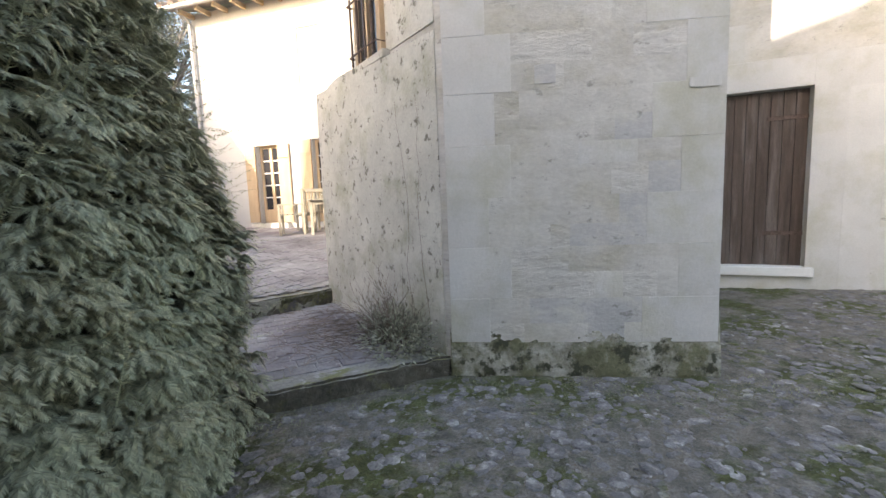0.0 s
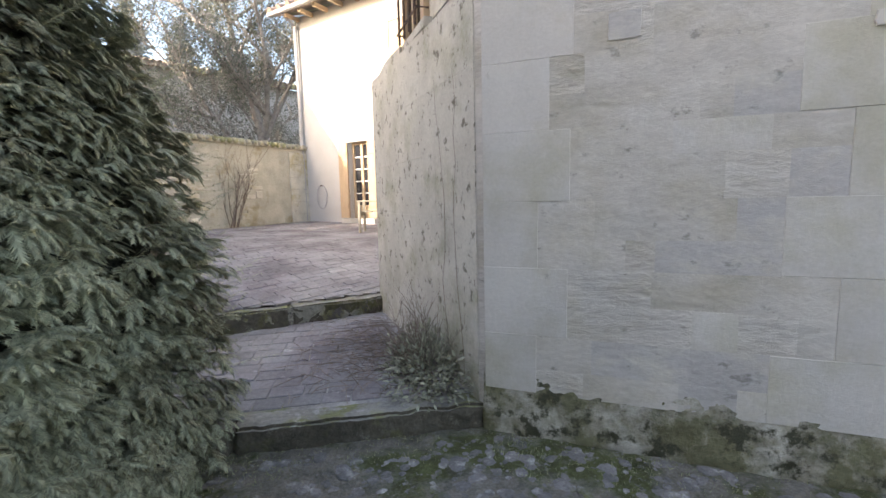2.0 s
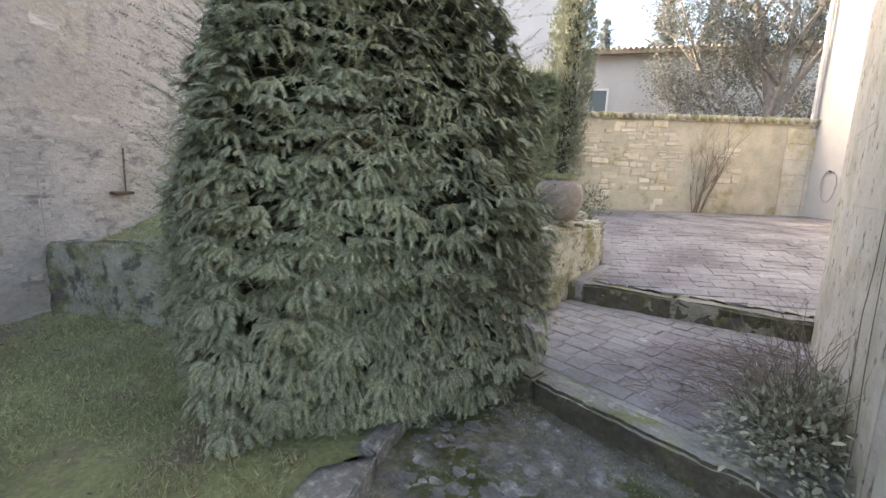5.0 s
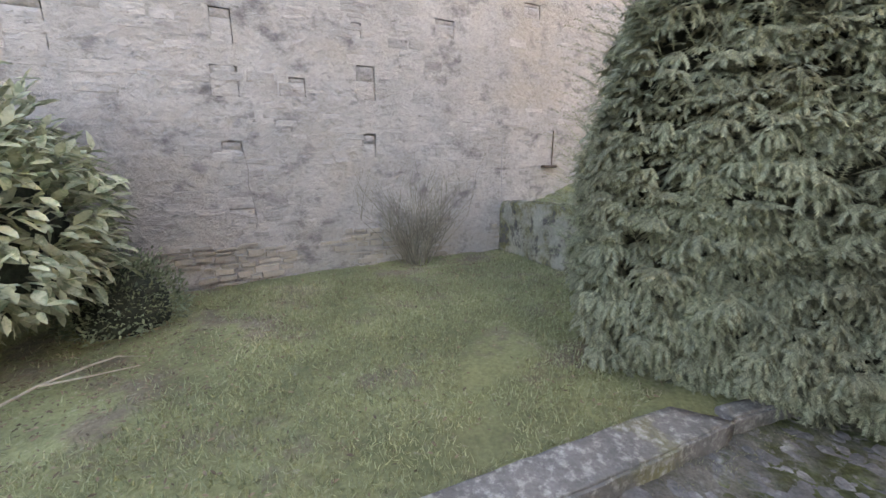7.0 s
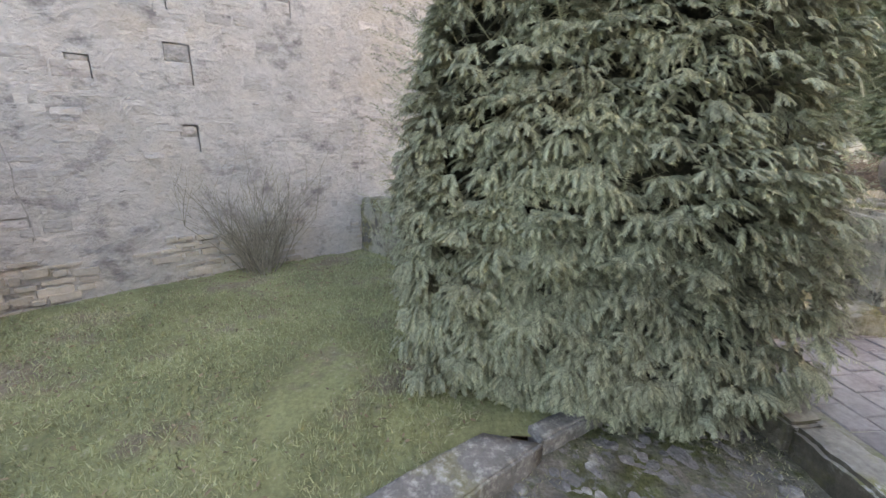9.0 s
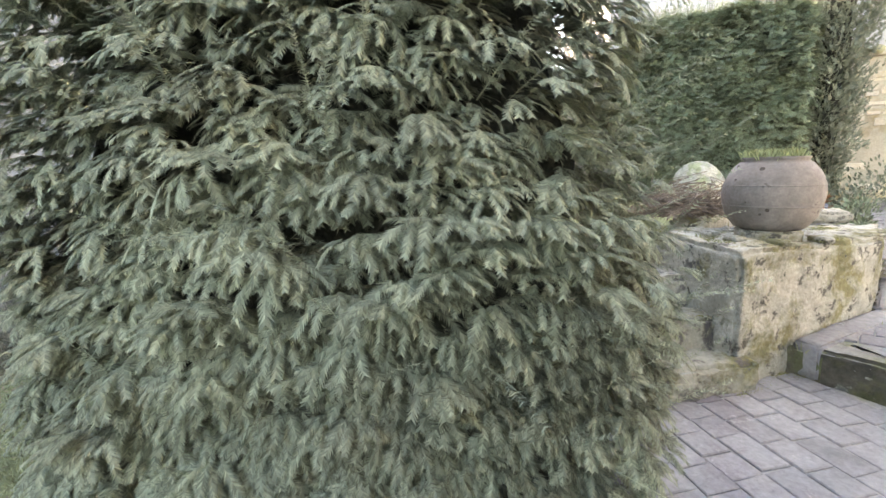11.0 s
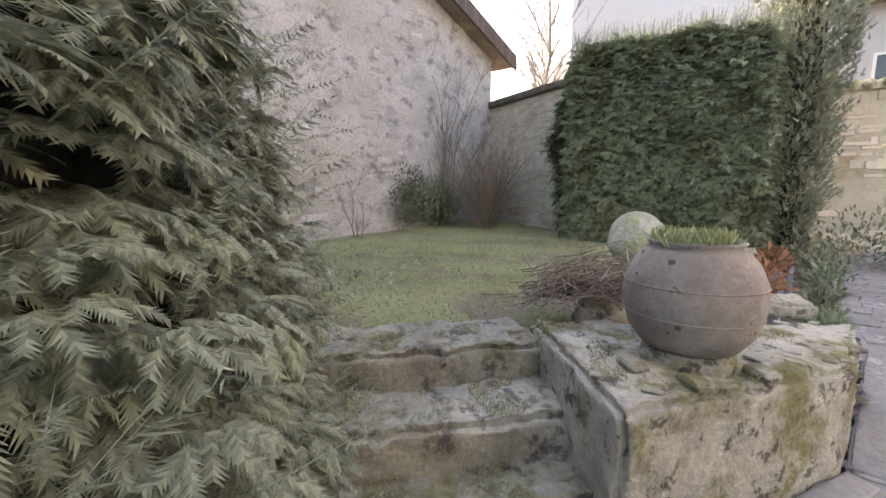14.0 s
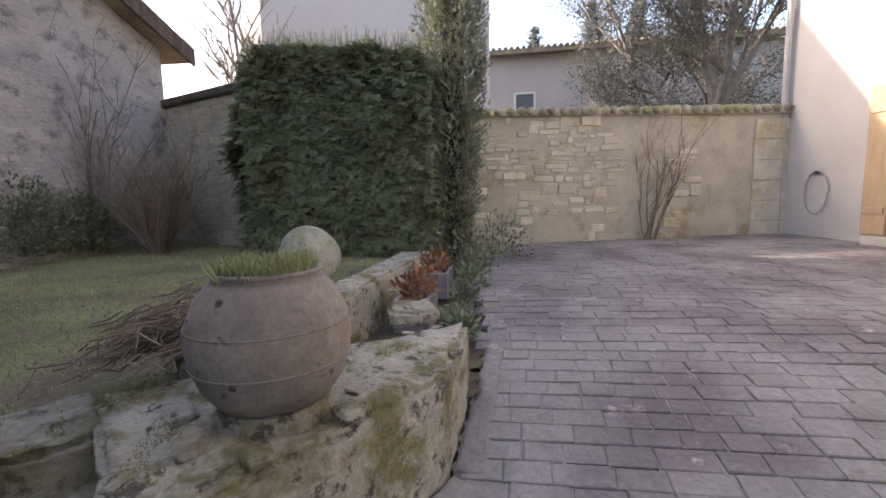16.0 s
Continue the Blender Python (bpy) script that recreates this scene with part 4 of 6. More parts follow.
for i in range(int(fl / 0.17)):
    geo = tube([(i * 0.17 + 0.08, 2.99, -0.42), (i * 0.17 + 0.08 + rk.uniform(-0.02, 0.02), 2.93 + rk.uniform(-0.01, 0.01), 0.09)], [0.055, 0.07], 7)
    put("coping_tile", mesh("coping_tile", *moved(geo, fmw), M_MOSSTILE, True), fwall)
part("coping_bed", moved(box(0, fl, 2.86, 2.95, -0.42, 0.06, 0.01), fmw), M_RUBBLE_BED, fwall)

BW_A, BW_B = (-7.0, 6.6), (-4.4, 7.33)
bwall = thing("wall_back", "dark rubble wall with a ragged dark coping", "wall", "structure")
bmw = on_wall(BW_A, BW_B)
bl = (Vector(BW_B) - Vector(BW_A)).length + 1.2
BW_C = (BW_A[0] + (BW_B[0] - BW_A[0]) * bl / (bl - 1.2), BW_A[1] + (BW_B[1] - BW_A[1]) * bl / (bl - 1.2))
part("masonry", moved(box(0, bl, 0.4, 3.12, -0.35, 0.0), bmw), M_RUBBLE_BED, bwall)
rubble_face(bwall, BW_A, BW_C, lambda f: 0.8, lambda f: 3.1, 22, 0.05, 0.1, 0.08, 0.26, M_FOOT)
part("coping", moved(box(-0.2, bl, 3.12, 3.24, -0.42, 0.08, 0.02), bmw), M_KERB, bwall, "dark stone coping")

# barn
barn = thing("barn", "large old barn with a pale patched rubble gable", "barn")
blen = (Vector(BARN_B) - Vector(BARN_A)).length
bmm = on_wall(BARN_A, BARN_B)


# Ridge is out of view, set 11 m along to shade the side wall.
def verge(u):
    d = blen - u
    return 4.0 + 0.33 * min(d, 11.0) - 0.33 * max(d - 11.0, 0)


niches = [(7.94, 8.11, 2.17, 2.46), (7.9, 8.12, 1.74, 2.0), (8.55, 8.7, 1.77, 1.94), (9.2, 9.4, 1.77, 2.1), (10.09, 10.32, 2.45, 2.64), (9.17, 9.27, 2.32, 2.49), (7.93, 8.1, 1.18, 1.36),
          (7.94, 8.16, 0.54, 0.8), (9.24, 9.39, 1.2, 1.44), (11.26, 11.5, 2.8, 2.96), (6.6, 6.85, 2.0, 2.4)]
nu = sorted({0.0, blen, blen - 11.0, *[q for nn in niches for q in nn[:2]]})
nz_ = sorted({-1.2, 3.6, 9.5, *[q for nn in niches for q in nn[2:]]})
part("gable_wall", moved(lattice(nu, nz_, niches, 0.07, verge), bmm), M_BARN, barn)
part("wall_core", moved(([(u, z, w) for w in (-0.4, -0.068) for u, z in ((0, -1.2), (blen, -1.2), (blen, verge(blen) - 0.01), (blen - 11.0, verge(blen - 11.0) - 0.01), (0, verge(0) - 0.01))],
                         [(4, 3, 2, 1, 0), (5, 6, 7, 8, 9)] + [(i, (i + 1) % 5, 5 + (i + 1) % 5, 5 + i) for i in range(5)]), bmm), M_BARN, barn)
for k, (a0, a1, z0, z1) in enumerate(niches):
    zm, top = z0 + (z1 - z0) * (0.55 if k in (3, 6, 8) else 0.72), z1 - (0.016 if k in (6, 7, 8) else 0.007)
    part("blocked_opening", moved(worn_block(a0 - 0.004, a1 - 0.008, z0 - 0.01, zm, 0.0, rk, 0.069, 0.03, 0.01), bmm), M_BARNSTONE, barn, "old opening blocked with stone", smooth=True)
    # Upper blocking stone is coloured darker to paint the recess's shadowed top.
    part("blocking_stone", moved(worn_block(a0 + 0.006, a1 - 0.012, zm + 0.004, top, 0.0, rk, 0.069, 0.03, 0.014), bmm), M_RECESS, barn, "blocking stone darkened for the opening's shadowed top", smooth=True)
part("wall_crack", moved(tube([(8.1, 1.3, 0.004), (8.13, 1.1, 0.003), (8.12, 0.95, 0.004), (8.16, 0.75, 0.003), (8.17, 0.56, 0.004)], 0.006, 4), bmm), M_RECESS, barn, "dark seam beside an old opening")
part("wall_cable", moved(tube([(11.05, 0.05, 0.012), (11.02, 0.7, 0.014), (11.0, 1.2, 0.012), (11.02, 1.43, 0.014), (11.17, 1.55, 0.013), (11.6, 1.62, 0.012)], 0.0035, 5), bmm), M_ZINC, barn, "thin grey cable on the wall")
part("wall_rod", moved(tube([(11.8, 1.08, 0.02), (11.8, 1.52, 0.02)], 0.008, 5), bmm), M_IRON, barn, "rusty iron rod")
part("wall_bracket", moved(box(11.64, 11.86, 1.055, 1.085, -0.02, 0.07, 0.006), bmm), M_IRON, barn, "small rusty shelf")
rubble_face(barn, BARN_A, BARN_B, lambda f: -0.6 + 1.1 * f, lambda f: 0.04 + 0.88 * f, 31, 0.035, 0.08, 0.08, 0.28, M_FOOT, lambda u, v: noise.noise(Vector((u, v * 3, 7))) > -0.2, 0.03, 0.15)
rubble_face(barn, BARN_A, BARN_B, lambda f: 0.0, lambda f: 4.4, 32, 0.05, 0.13, 0.08, 0.34, M_BARNSTONE, lambda u, v: u > 4 and noise.noise(Vector((u * 0.8, v * 1.2, 2))) > -0.1, 0.004, 0.6)
vz = [(blen + 0.35, verge(blen) - 0.1), (blen - 11.0, verge(blen - 11.0)), (-0.3, verge(-0.3))]
roofg = []
for (ua, za), (ub, zb) in zip(vz, vz[1:]):
    roofg.append(([(ua, za, 0.3), (ub, zb, 0.3), (ub, zb, -12), (ua, za, -12), (ua, za + 0.16, 0.3), (ub, zb + 0.16, 0.3), (ub, zb + 0.16, -12), (ua, za + 0.16, -12)],
                  [(0, 1, 2, 3), (7, 6, 5, 4), (0, 4, 5, 1), (1, 5, 6, 2), (2, 6, 7, 3), (3, 7, 4, 0)]))
rf = part("roof", moved(join(*roofg), bmm), M_TILE, barn, "brown tiled roof")
part("verge_board", moved(([(u, z, w) for w in (0.3, 0.34) for (u, z) in ((vz[0][0], vz[0][1] - 0.06), (vz[1][0], vz[1][1] - 0.06), (vz[1][0], vz[1][1] + 0.2), (vz[0][0], vz[0][1] + 0.2))],
                           [(0, 1, 2, 3), (7, 6, 5, 4), (0, 4, 5, 1), (1, 5, 6, 2), (2, 6, 7, 3), (3, 7, 4, 0)]), bmm), M_DOOR, barn, "dark verge board")
part("side_wall", moved(box(blen - 0.4, blen, -1.0, 3.9, -12, -0.41), bmm), M_BARN, barn)

# retaining wall between the two lawns, and the ledge on the barn side
ret = thing("retaining_wall", "low mossy stone wall holding up the lawn", "wall", "structure")
part("masonry", rough_prism([RET_A, (RET_A[0] + 0.18, RET_A[1] - 0.24), (RET_B[0] + 0.18, RET_B[1] - 0.24), RET_B], -0.2, lambda x, y: 0.64 + 0.1 * (x + 2.17), 0.09, 0.02, 5, 0.02), M_STEP, ret, smooth=True)

# steps and piers
steps = thing("garden_steps", "worn mossy stone steps up to the lawn", "steps", "structure")
STEPS = ((-0.14, 0.87), (0.22, 0.71), (0.47, 0.53), (0.68, 0.35))
rst = random.Random(12)
for i, (x, zt) in enumerate(STEPS):
    cuts = [3.84, 5.07]
    for y0, y1 in zip(cuts, cuts[1:]):
        e = rst.uniform(-0.01, 0.01)
        bm = rough_prism([(x - 0.46, y0), (x + e, y0), (x - e, y1), (x - 0.46, y1)], -0.05 + 0.02 * i, zt + rst.uniform(-0.008, 0.004), 0.03, 0.02, i * 3.0 + y0, 0.03)
        for v in bm.verts:
            v.co += noise.noise_vector(v.co * 19) * 0.01
        part("step_stone", bm, M_STEP, steps, smooth=True)
PIER = [(0.62, 4.94), (0.47, 6.07), (0.05, 6.66), (-0.36, 5.04)]
pier = thing("stone_pier", "broad mossy limestone pier with cracked top", "pier", "structure")
part("masonry", rough_prism(PIER, -0.02, 0.93, 0.04, 0.02, 1.0, 0.03), M_MOSSSTONE, pier, smooth=True)
pier2 = thing("stone_pier", "mossy stone pier at the foot of the yew", "pier", "structure")
part("masonry", rough_prism([(0.3, 3.86), (-0.42, 3.86), (-0.42, 3.3), (0.3, 3.3)], -0.02, 0.8, 0.06, 0.014, 4.0, 0.03), M_MOSSSTONE, pier2, smooth=True)
low = thing("bed_wall", "low mossy stone wall along the flower bed", "wall", "structure")
part("masonry", rough_prism([(-0.4, 5.3), (-0.3, 5.6), (-2.0, 8.3), (-2.3, 8.1)], 0.4, 1.0, 0.08, 0.02, 6.0, 0.03), M_MOSSSTONE, low, smooth=True)
bed = put("flower_bed", mesh("flower_bed", *sheet(-2.5, 0.2, 5.6, 9.6, 0.1, lambda x, y: 0.56 + 0.05 * (y - 6), lambda x, y: side((-0.35, 5.4), (-2.2, 8.3), x, y) < 0 and not in_terrace(x, y), 0.03, 5.0), M_EARTH, True))
tagged(bed, "narrow bed of bare earth beside the terrace", "flower bed", kind="structure")
slab = thing("stone_slab", "rough flat stone lying on the bed wall", "stone")
part("stone", rough_prism([(-0.02, 6.5), (-0.22, 6.62), (-0.36, 6.4), (-0.15, 6.25)], 0.93, 1.02, 0.05, 0.015, 9.0, 0.02), M_MOSSSTONE, slab, smooth=True)

# border stones of the lower lawn
bord = thing("lawn_border", "flat lichen-covered edging stone between lawn and yard", "edging", "structure")
part("edging_stone", rough_prism([BORDER_IN[1], BORDER_IN[0], BORDER_OUT[0], BORDER_OUT[1]], -0.1, 0.095, 0.05, 0.009, 3.0, 0.012), M_BORDER, bord, smooth=True)
part("edging_stone", rough_prism([(1.40, 2.58), (1.5, 2.63), (1.19, 3.13), (1.08, 3.09)], -0.1, 0.09, 0.05, 0.008, 5.0, 0.012), M_BORDER, bord, smooth=True)

# far buildings
wb = thing("gable_house", "tall pale rendered house beyond the garden wall", "house")
WB_L, WB_R = (-6.75, 8.5), (-5.27, 13.4)
wbm = on_wall(WB_L, WB_R)
wl = (Vector(WB_R) - Vector(WB_L)).length
part("wall", moved(([(0, -0.3, 0), (wl, -0.3, 0), (wl, 8.9, 0), (0, 5.85, 0), (0, -0.3, -6), (wl, -0.3, -6), (wl, 8.9, -6), (0, 5.85, -6)],
                    [(0, 1, 2, 3), (7, 6, 5, 4), (0, 4, 5, 1), (1, 5, 6, 2), (2, 6, 7, 3), (3, 7, 4, 0)]), wbm), M_WHITEWALL, wb)
part("roof", moved(([(0.02, 5.88, 0.0), (wl, 8.95, 0.0), (wl, 8.95, -6.0), (0.02, 5.88, -6.0), (0.02, 6.03, 0.0), (wl, 9.1, 0.0), (wl, 9.1, -6.0), (0.02, 6.03, -6.0)],
                    [(0, 1, 2, 3), (7, 6, 5, 4), (0, 4, 5, 1), (1, 5, 6, 2), (2, 6, 7, 3), (3, 7, 4, 0)]), wbm), M_TILE, wb)
gb = thing("long_outbuilding", "long grey building with a low brown tiled roof", "building")
GA, GB = (-14.2, 16.6), (-1.4, 26.2)
gm = on_wall(GA, GB)
gl = (Vector(GB) - Vector(GA)).length
part("wall", moved(box(0, gl, -0.3, 7.3, -7, 0), gm), M_GREYWALL, gb)
part("roof", moved(([(-0.3, 7.25, 0.5), (gl + 0.3, 7.25, 0.5), (gl + 0.3, 8.3, -4), (-0.3, 8.3, -4), (-0.3, 7.42, 0.5), (gl + 0.3, 7.42, 0.5), (gl + 0.3, 8.45, -4), (-0.3, 8.45, -4)],
                    [(0, 3, 2, 1), (4, 5, 6, 7), (0, 1, 5, 4), (1, 2, 6, 5), (2, 3, 7, 6), (3, 0, 4, 7)]), gm), M_TILE, gb)
tl = join(*[tube([(0.05 + i * 0.24, 7.43, 0.52), (0.05 + i * 0.24, 8.46, -4)], 0.085, 6) for i in range(int(gl / 0.24))])
tob = part("roof_tiles", moved(tl, gm), M_TILE, gb, "rows of curved tiles")
tob["kind"] = "stuff"
gw = part("window", moved(join(box(5.9, 5.98, 4.8, 5.8, 0, 0.05), box(6.7, 6.78, 4.8, 5.8, 0, 0.05), box(5.9, 6.78, 5.75, 5.83, 0.001, 0.051)), gm), M_WHITEPAINT, gb)
part("pane", moved(box(5.98, 6.7, 4.8, 5.75, 0.0, 0.02), gm), M_GLASSDARK, gw)


# ---------- plants ----------
rng = np.random.RandomState(11)


def interp_profile(z, prof):
    zs, rs = zip(*prof)
    return np.interp(z, zs, rs)


def conifer(root, centre, prof, count, tmpl, mat, size, droop, squash=(1, 1), layers=(0.8, 0.9, 1.0), bump=0.1, name="crown"):
    """A crown of sprays on an uneven surface of revolution."""
    cx, cy, z0 = centre
    zs = np.linspace(prof[0][0], prof[-1][0], 200)
    w = interp_profile(zs, prof) + 0.05
    z = rng.choice(zs, count, p=w / w.sum()) + rng.uniform(-0.02, 0.02, count)
    th = rng.uniform(0, 2 * np.pi, count)
    lump = np.array([noise.noise(Vector((math.cos(a) * 2.2, math.sin(a) * 2.2, q * 2.2))) + 0.5 * noise.noise(Vector((math.cos(a) * 6, math.sin(a) * 6, q * 6))) for a, q in zip(th, z)])
    r = interp_profile(z, prof) * (1 + bump * lump) * rng.choice(layers, count)
    out = np.stack([np.cos(th), np.sin(th), np.zeros(count)], 1)
    pos = np.stack([cx + r * np.cos(th) * squash[0], cy + r * np.sin(th) * squash[1], z0 + z], 1)
    d = np.interp(z, [prof[0][0], prof[-1][0]], [droop[0], droop[1]]) + rng.normal(0, 0.22, count)
    axis = out * np.cos(d)[:, None] + np.array([0, 0, 1.0]) * np.sin(d)[:, None] + rng.normal(0, 0.22, (count, 3))
    up = np.array([0, 0, 1.0]) + out * 0.7 + rng.normal(0, 0.25, (count, 3))
    sz = size * rng.uniform(0.75, 1.3, count)
    pos = pos - axis / np.linalg.norm(axis, axis=1, keepdims=True) * (sz * 0.6)[:, None]
    return put(name, scatter_mesh(name, *tmpl, frames_from(pos, axis, up, sz), mat), root)


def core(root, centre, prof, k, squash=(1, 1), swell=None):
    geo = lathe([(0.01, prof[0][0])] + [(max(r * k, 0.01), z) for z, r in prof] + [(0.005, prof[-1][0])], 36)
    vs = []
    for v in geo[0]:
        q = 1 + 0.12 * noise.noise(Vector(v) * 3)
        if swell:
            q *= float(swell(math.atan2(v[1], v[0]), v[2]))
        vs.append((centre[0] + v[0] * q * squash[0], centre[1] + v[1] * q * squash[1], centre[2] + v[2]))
    # Solid dark body, no real branches: its colour stands for shade between the sprays.
    part("inner_crown", (vs, geo[1]), M_YEWCORE, root, "dark filler body painting the shade inside the crown", smooth=True)


def comb(pairs, needle, sides, rs, curl=0.34, wide=0.052):
    """A conifer frond along x that arches over: two close rows of needles on the stem and on its side shoots."""
    r = np.random.RandomState(rs)
    vs, fs = [], []

    def row(x0, ang, ln, n):
        d, sd = np.array([math.cos(ang), math.sin(ang), 0]), np.array([-math.sin(ang), math.cos(ang), 0])
        bend = lambda p: p - np.array([0, 0, curl * max(p[0], 0) ** 2])  # noqa: E731
        for i in range(n):
            f = (i + 0.5) / n
            q = np.array([x0, 0, 0]) + d * ln * f
            for s_ in (-1, 1):
                nd = d * 0.62 + sd * s_ * 0.8
                nl = needle * (1.0 - 0.4 * f ** 3) * r.uniform(0.85, 1.15)
                k = len(vs)
                tip = bend(q + nd * nl) + np.array([0, 0, r.uniform(-0.07, 0.0)])
                vs.extend([bend(q - d * wide), bend(q + d * wide), tip])
                fs.append((k, k + 1, k + 2))

    row(0.0, 0.0, 1.0, pairs)
    for k in range(sides):
        row(0.12 + 0.2 * k, (1 if k % 2 else -1) * r.uniform(0.55, 0.85), r.uniform(0.5, 0.68), max(5, pairs * 3 // 5))
    return np.array(vs), np.array(fs)


SPRAYS = [spray(1.0, 15, 1, 0.2, k, 0.045) for k in (2, 3, 4)]
COMBS = [comb(15, 0.26, 1, 2, 0.4, 0.044), comb(15, 0.29, 0, 3, 0.4, 0.044), comb(15, 0.26, 1, 4, 0.6, 0.044), comb(14, 0.29, 1, 5, 0.25, 0.046)]
yew = thing("yew_tree", "broad dark green yew with drooping needle sprays", "tree")
YEW_C = (0.5, 2.92, 0.0)
YEW_P = [(0.05, 0.8), (0.3, 0.93), (0.6, 0.97), (0.95, 0.96), (1.4, 0.93), (1.9, 0.81), (2.35, 0.7), (2.9, 0.53), (3.4, 0.33), (3.9, 0.08), (4.0, 0.03)]


def lobe(th, z):
    """The crown hangs farther out over the paving, and is cut back at the pier."""
    a = (np.degrees(th) + 180) % 360 - 180
    out_ = 0.42 * np.exp(-(((a - 50) / 27) ** 2)) + 0.2 * np.exp(-(((a - 105) / 20) ** 2)) + 0.15 * np.exp(-(((a + 54) / 18) ** 2)) - np.where(z < 1.5, 0.16, 0.0) * np.exp(-(((a - 145) / 18) ** 2))
    return 1 + out_ * np.clip((4.2 - z) / 1.4, 0, 1)


part("trunk", tube([(0.5, 2.92, -0.1), (0.5, 2.92, 1.5), (0.5, 2.92, 3.6)], [0.12, 0.09, 0.03], 10), M_BARK, yew)
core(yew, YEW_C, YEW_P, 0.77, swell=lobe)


def tufted(root, centre, prof, clusters, per, tmpls, mat, size, droop):
    """Crown of branchlets: each carries a fan of fronds in layers, with dark gaps between."""
    zs = np.linspace(prof[0][0], prof[-1][0], 200)
    w = interp_profile(zs, prof) + 0.04
    z = rng.choice(zs, clusters, p=w / w.sum()) + rng.uniform(-0.015, 0.015, clusters)
    th = rng.uniform(0, 2 * np.pi, clusters)
    lump = np.array([noise.noise(Vector((math.cos(a) * 2.2, math.sin(a) * 2.2, q * 2.2))) + 1.2 * noise.noise(Vector((math.cos(a) * 8, math.sin(a) * 8, q * 13))) for a, q in zip(th, z)])
    r = interp_profile(z, prof) * (1 + 0.09 * lump) * rng.uniform(0.95, 1.03, clusters)
    r = r * lobe(th, z)
    r = np.where(rng.rand(clusters) < 0.4, r * rng.uniform(0.86, 0.96, clusters), r)
    d = np.interp(z, [prof[0][0], 1.0, prof[-1][0]], droop) + rng.normal(0, 0.2, clusters)
    lean = rng.normal(0, 0.16, (clusters, 3))
    for n, tm in enumerate(tmpls):
        k = np.arange(n, clusters, len(tmpls))
        kk = np.repeat(k, per)
        m = len(kk)
        fan = np.tile(np.linspace(-0.85, 0.85, per), len(k)) + rng.normal(0, 0.14, m)
        out = np.stack([np.cos(th[kk] + fan), np.sin(th[kk] + fan), np.zeros(m)], 1)
        rad = np.stack([np.cos(th[kk]), np.sin(th[kk]), np.zeros(m)], 1)
        tang = np.stack([-rad[:, 1], rad[:, 0], np.zeros(m)], 1)
        dd = d[kk] + rng.normal(0, 0.07, m)
        axis = out * np.cos(dd)[:, None] + np.array([0, 0, 1.0]) * np.sin(dd)[:, None]
        up = np.array([0, 0, 1.0]) + rad * 0.2 + lean[kk]
        sz = size * rng.uniform(0.75, 1.15, m) * np.repeat(rng.uniform(0.75, 1.25, len(k)), per)
        pos = np.array(centre) + np.stack([rad[:, 0] * r[kk], rad[:, 1] * r[kk], z[kk]], 1)
        pos += rng.normal(0, 0.004, (m, 3)) - rad * (sz * 0.9)[:, None] + tang * (fan * 0.03)[:, None]
        ob = put("crown", scatter_mesh("crown", *tm, frames_from(pos, axis, up, sz), mat), root)
        ob["kind"] = "stuff"


tufted(yew, YEW_C, YEW_P, 9600, 5, COMBS, M_YEW, 0.086, (-0.42, -0.14, -0.2))
# long outer shoots
LONG = spray(1.0, 34, 0, 0.06, 5, 0.007)
th = np.concatenate([rng.uniform(0, 2 * np.pi, 500), rng.normal(radians(78), radians(26), 260), rng.normal(radians(-95), radians(18), 170)])
nl = len(th)
zz = rng.uniform(0.5, 2.9, nl)
out = np.stack([np.cos(th), np.sin(th), np.zeros(nl)], 1)
rr = interp_profile(zz, YEW_P) * 0.9 * lobe(th, zz)
pos = np.stack([YEW_C[0] + rr * np.cos(th), YEW_C[1] + rr * np.sin(th), zz], 1)
axis = out + np.array([0, 0, 0.6]) + rng.normal(0, 0.3, (nl, 3))
ls = put("outer_shoot", scatter_mesh("outer_shoot", *LONG, frames_from(pos, axis, np.array([0, 0, 1.0]) + out * 0.2, rng.uniform(0.18, 0.42, nl)), M_YEW), yew, None, "thin whippy shoots")

ls["kind"] = "stuff"

# clipped hedge
HED = comb(8, 0.26, 2, 7, 0.35, 0.06)
hedge = thing("hedge", "dense clipped dark green hedge block", "hedge")
HA, HB = Vector((-3.62, 6.9, 0)), Vector((-2.25, 8.55, 0))
hu = (HB - HA).normalized()
hw = Vector((hu.y, -hu.x, 0))
hlen, hdep, hz0, hz1 = (HB - HA).length, 1.15, 0.85, 3.38
cnt = 26000
fa_ = rng.choice(4, cnt, p=[0.48, 0.24, 0.14, 0.14])
uu, vv, ww = rng.uniform(0, 1, cnt), rng.uniform(0, 1, cnt), rng.uniform(0, 1, cnt)
U = np.where(fa_ == 2, 0, np.where(fa_ == 3, 1, uu)) * hlen
Wd = np.where(fa_ == 0, 0, np.where(fa_ == 1, ww, ww)) * -hdep
Z = np.where(fa_ == 1, hz1, hz0 + vv * (hz1 - hz0))
nrm = np.zeros((cnt, 3))
nrm[fa_ == 0] = (hw.x, hw.y, 0.1)
nrm[fa_ == 1] = (0, 0, 1)
nrm[fa_ == 2] = (-hu.x, -hu.y, 0.1)
nrm[fa_ == 3] = (hu.x, hu.y, 0.1)
corner = 0.12 * ((np.abs(U / hlen - 0.5) > 0.45) & (Z > hz1 - 0.25))
base = np.array([HA.x, HA.y, 0]) + U[:, None] * np.array(hu) + Wd[:, None] * np.array(hw)
base[:, 2] = Z - corner
base += nrm * (np.array([noise.noise(Vector(tuple(p)) * 2.0) + 1.1 * noise.noise(Vector((p[0] * 8, p[1] * 8, p[2] * 12))) for p in base]) * 0.09 - 0.05)[:, None]
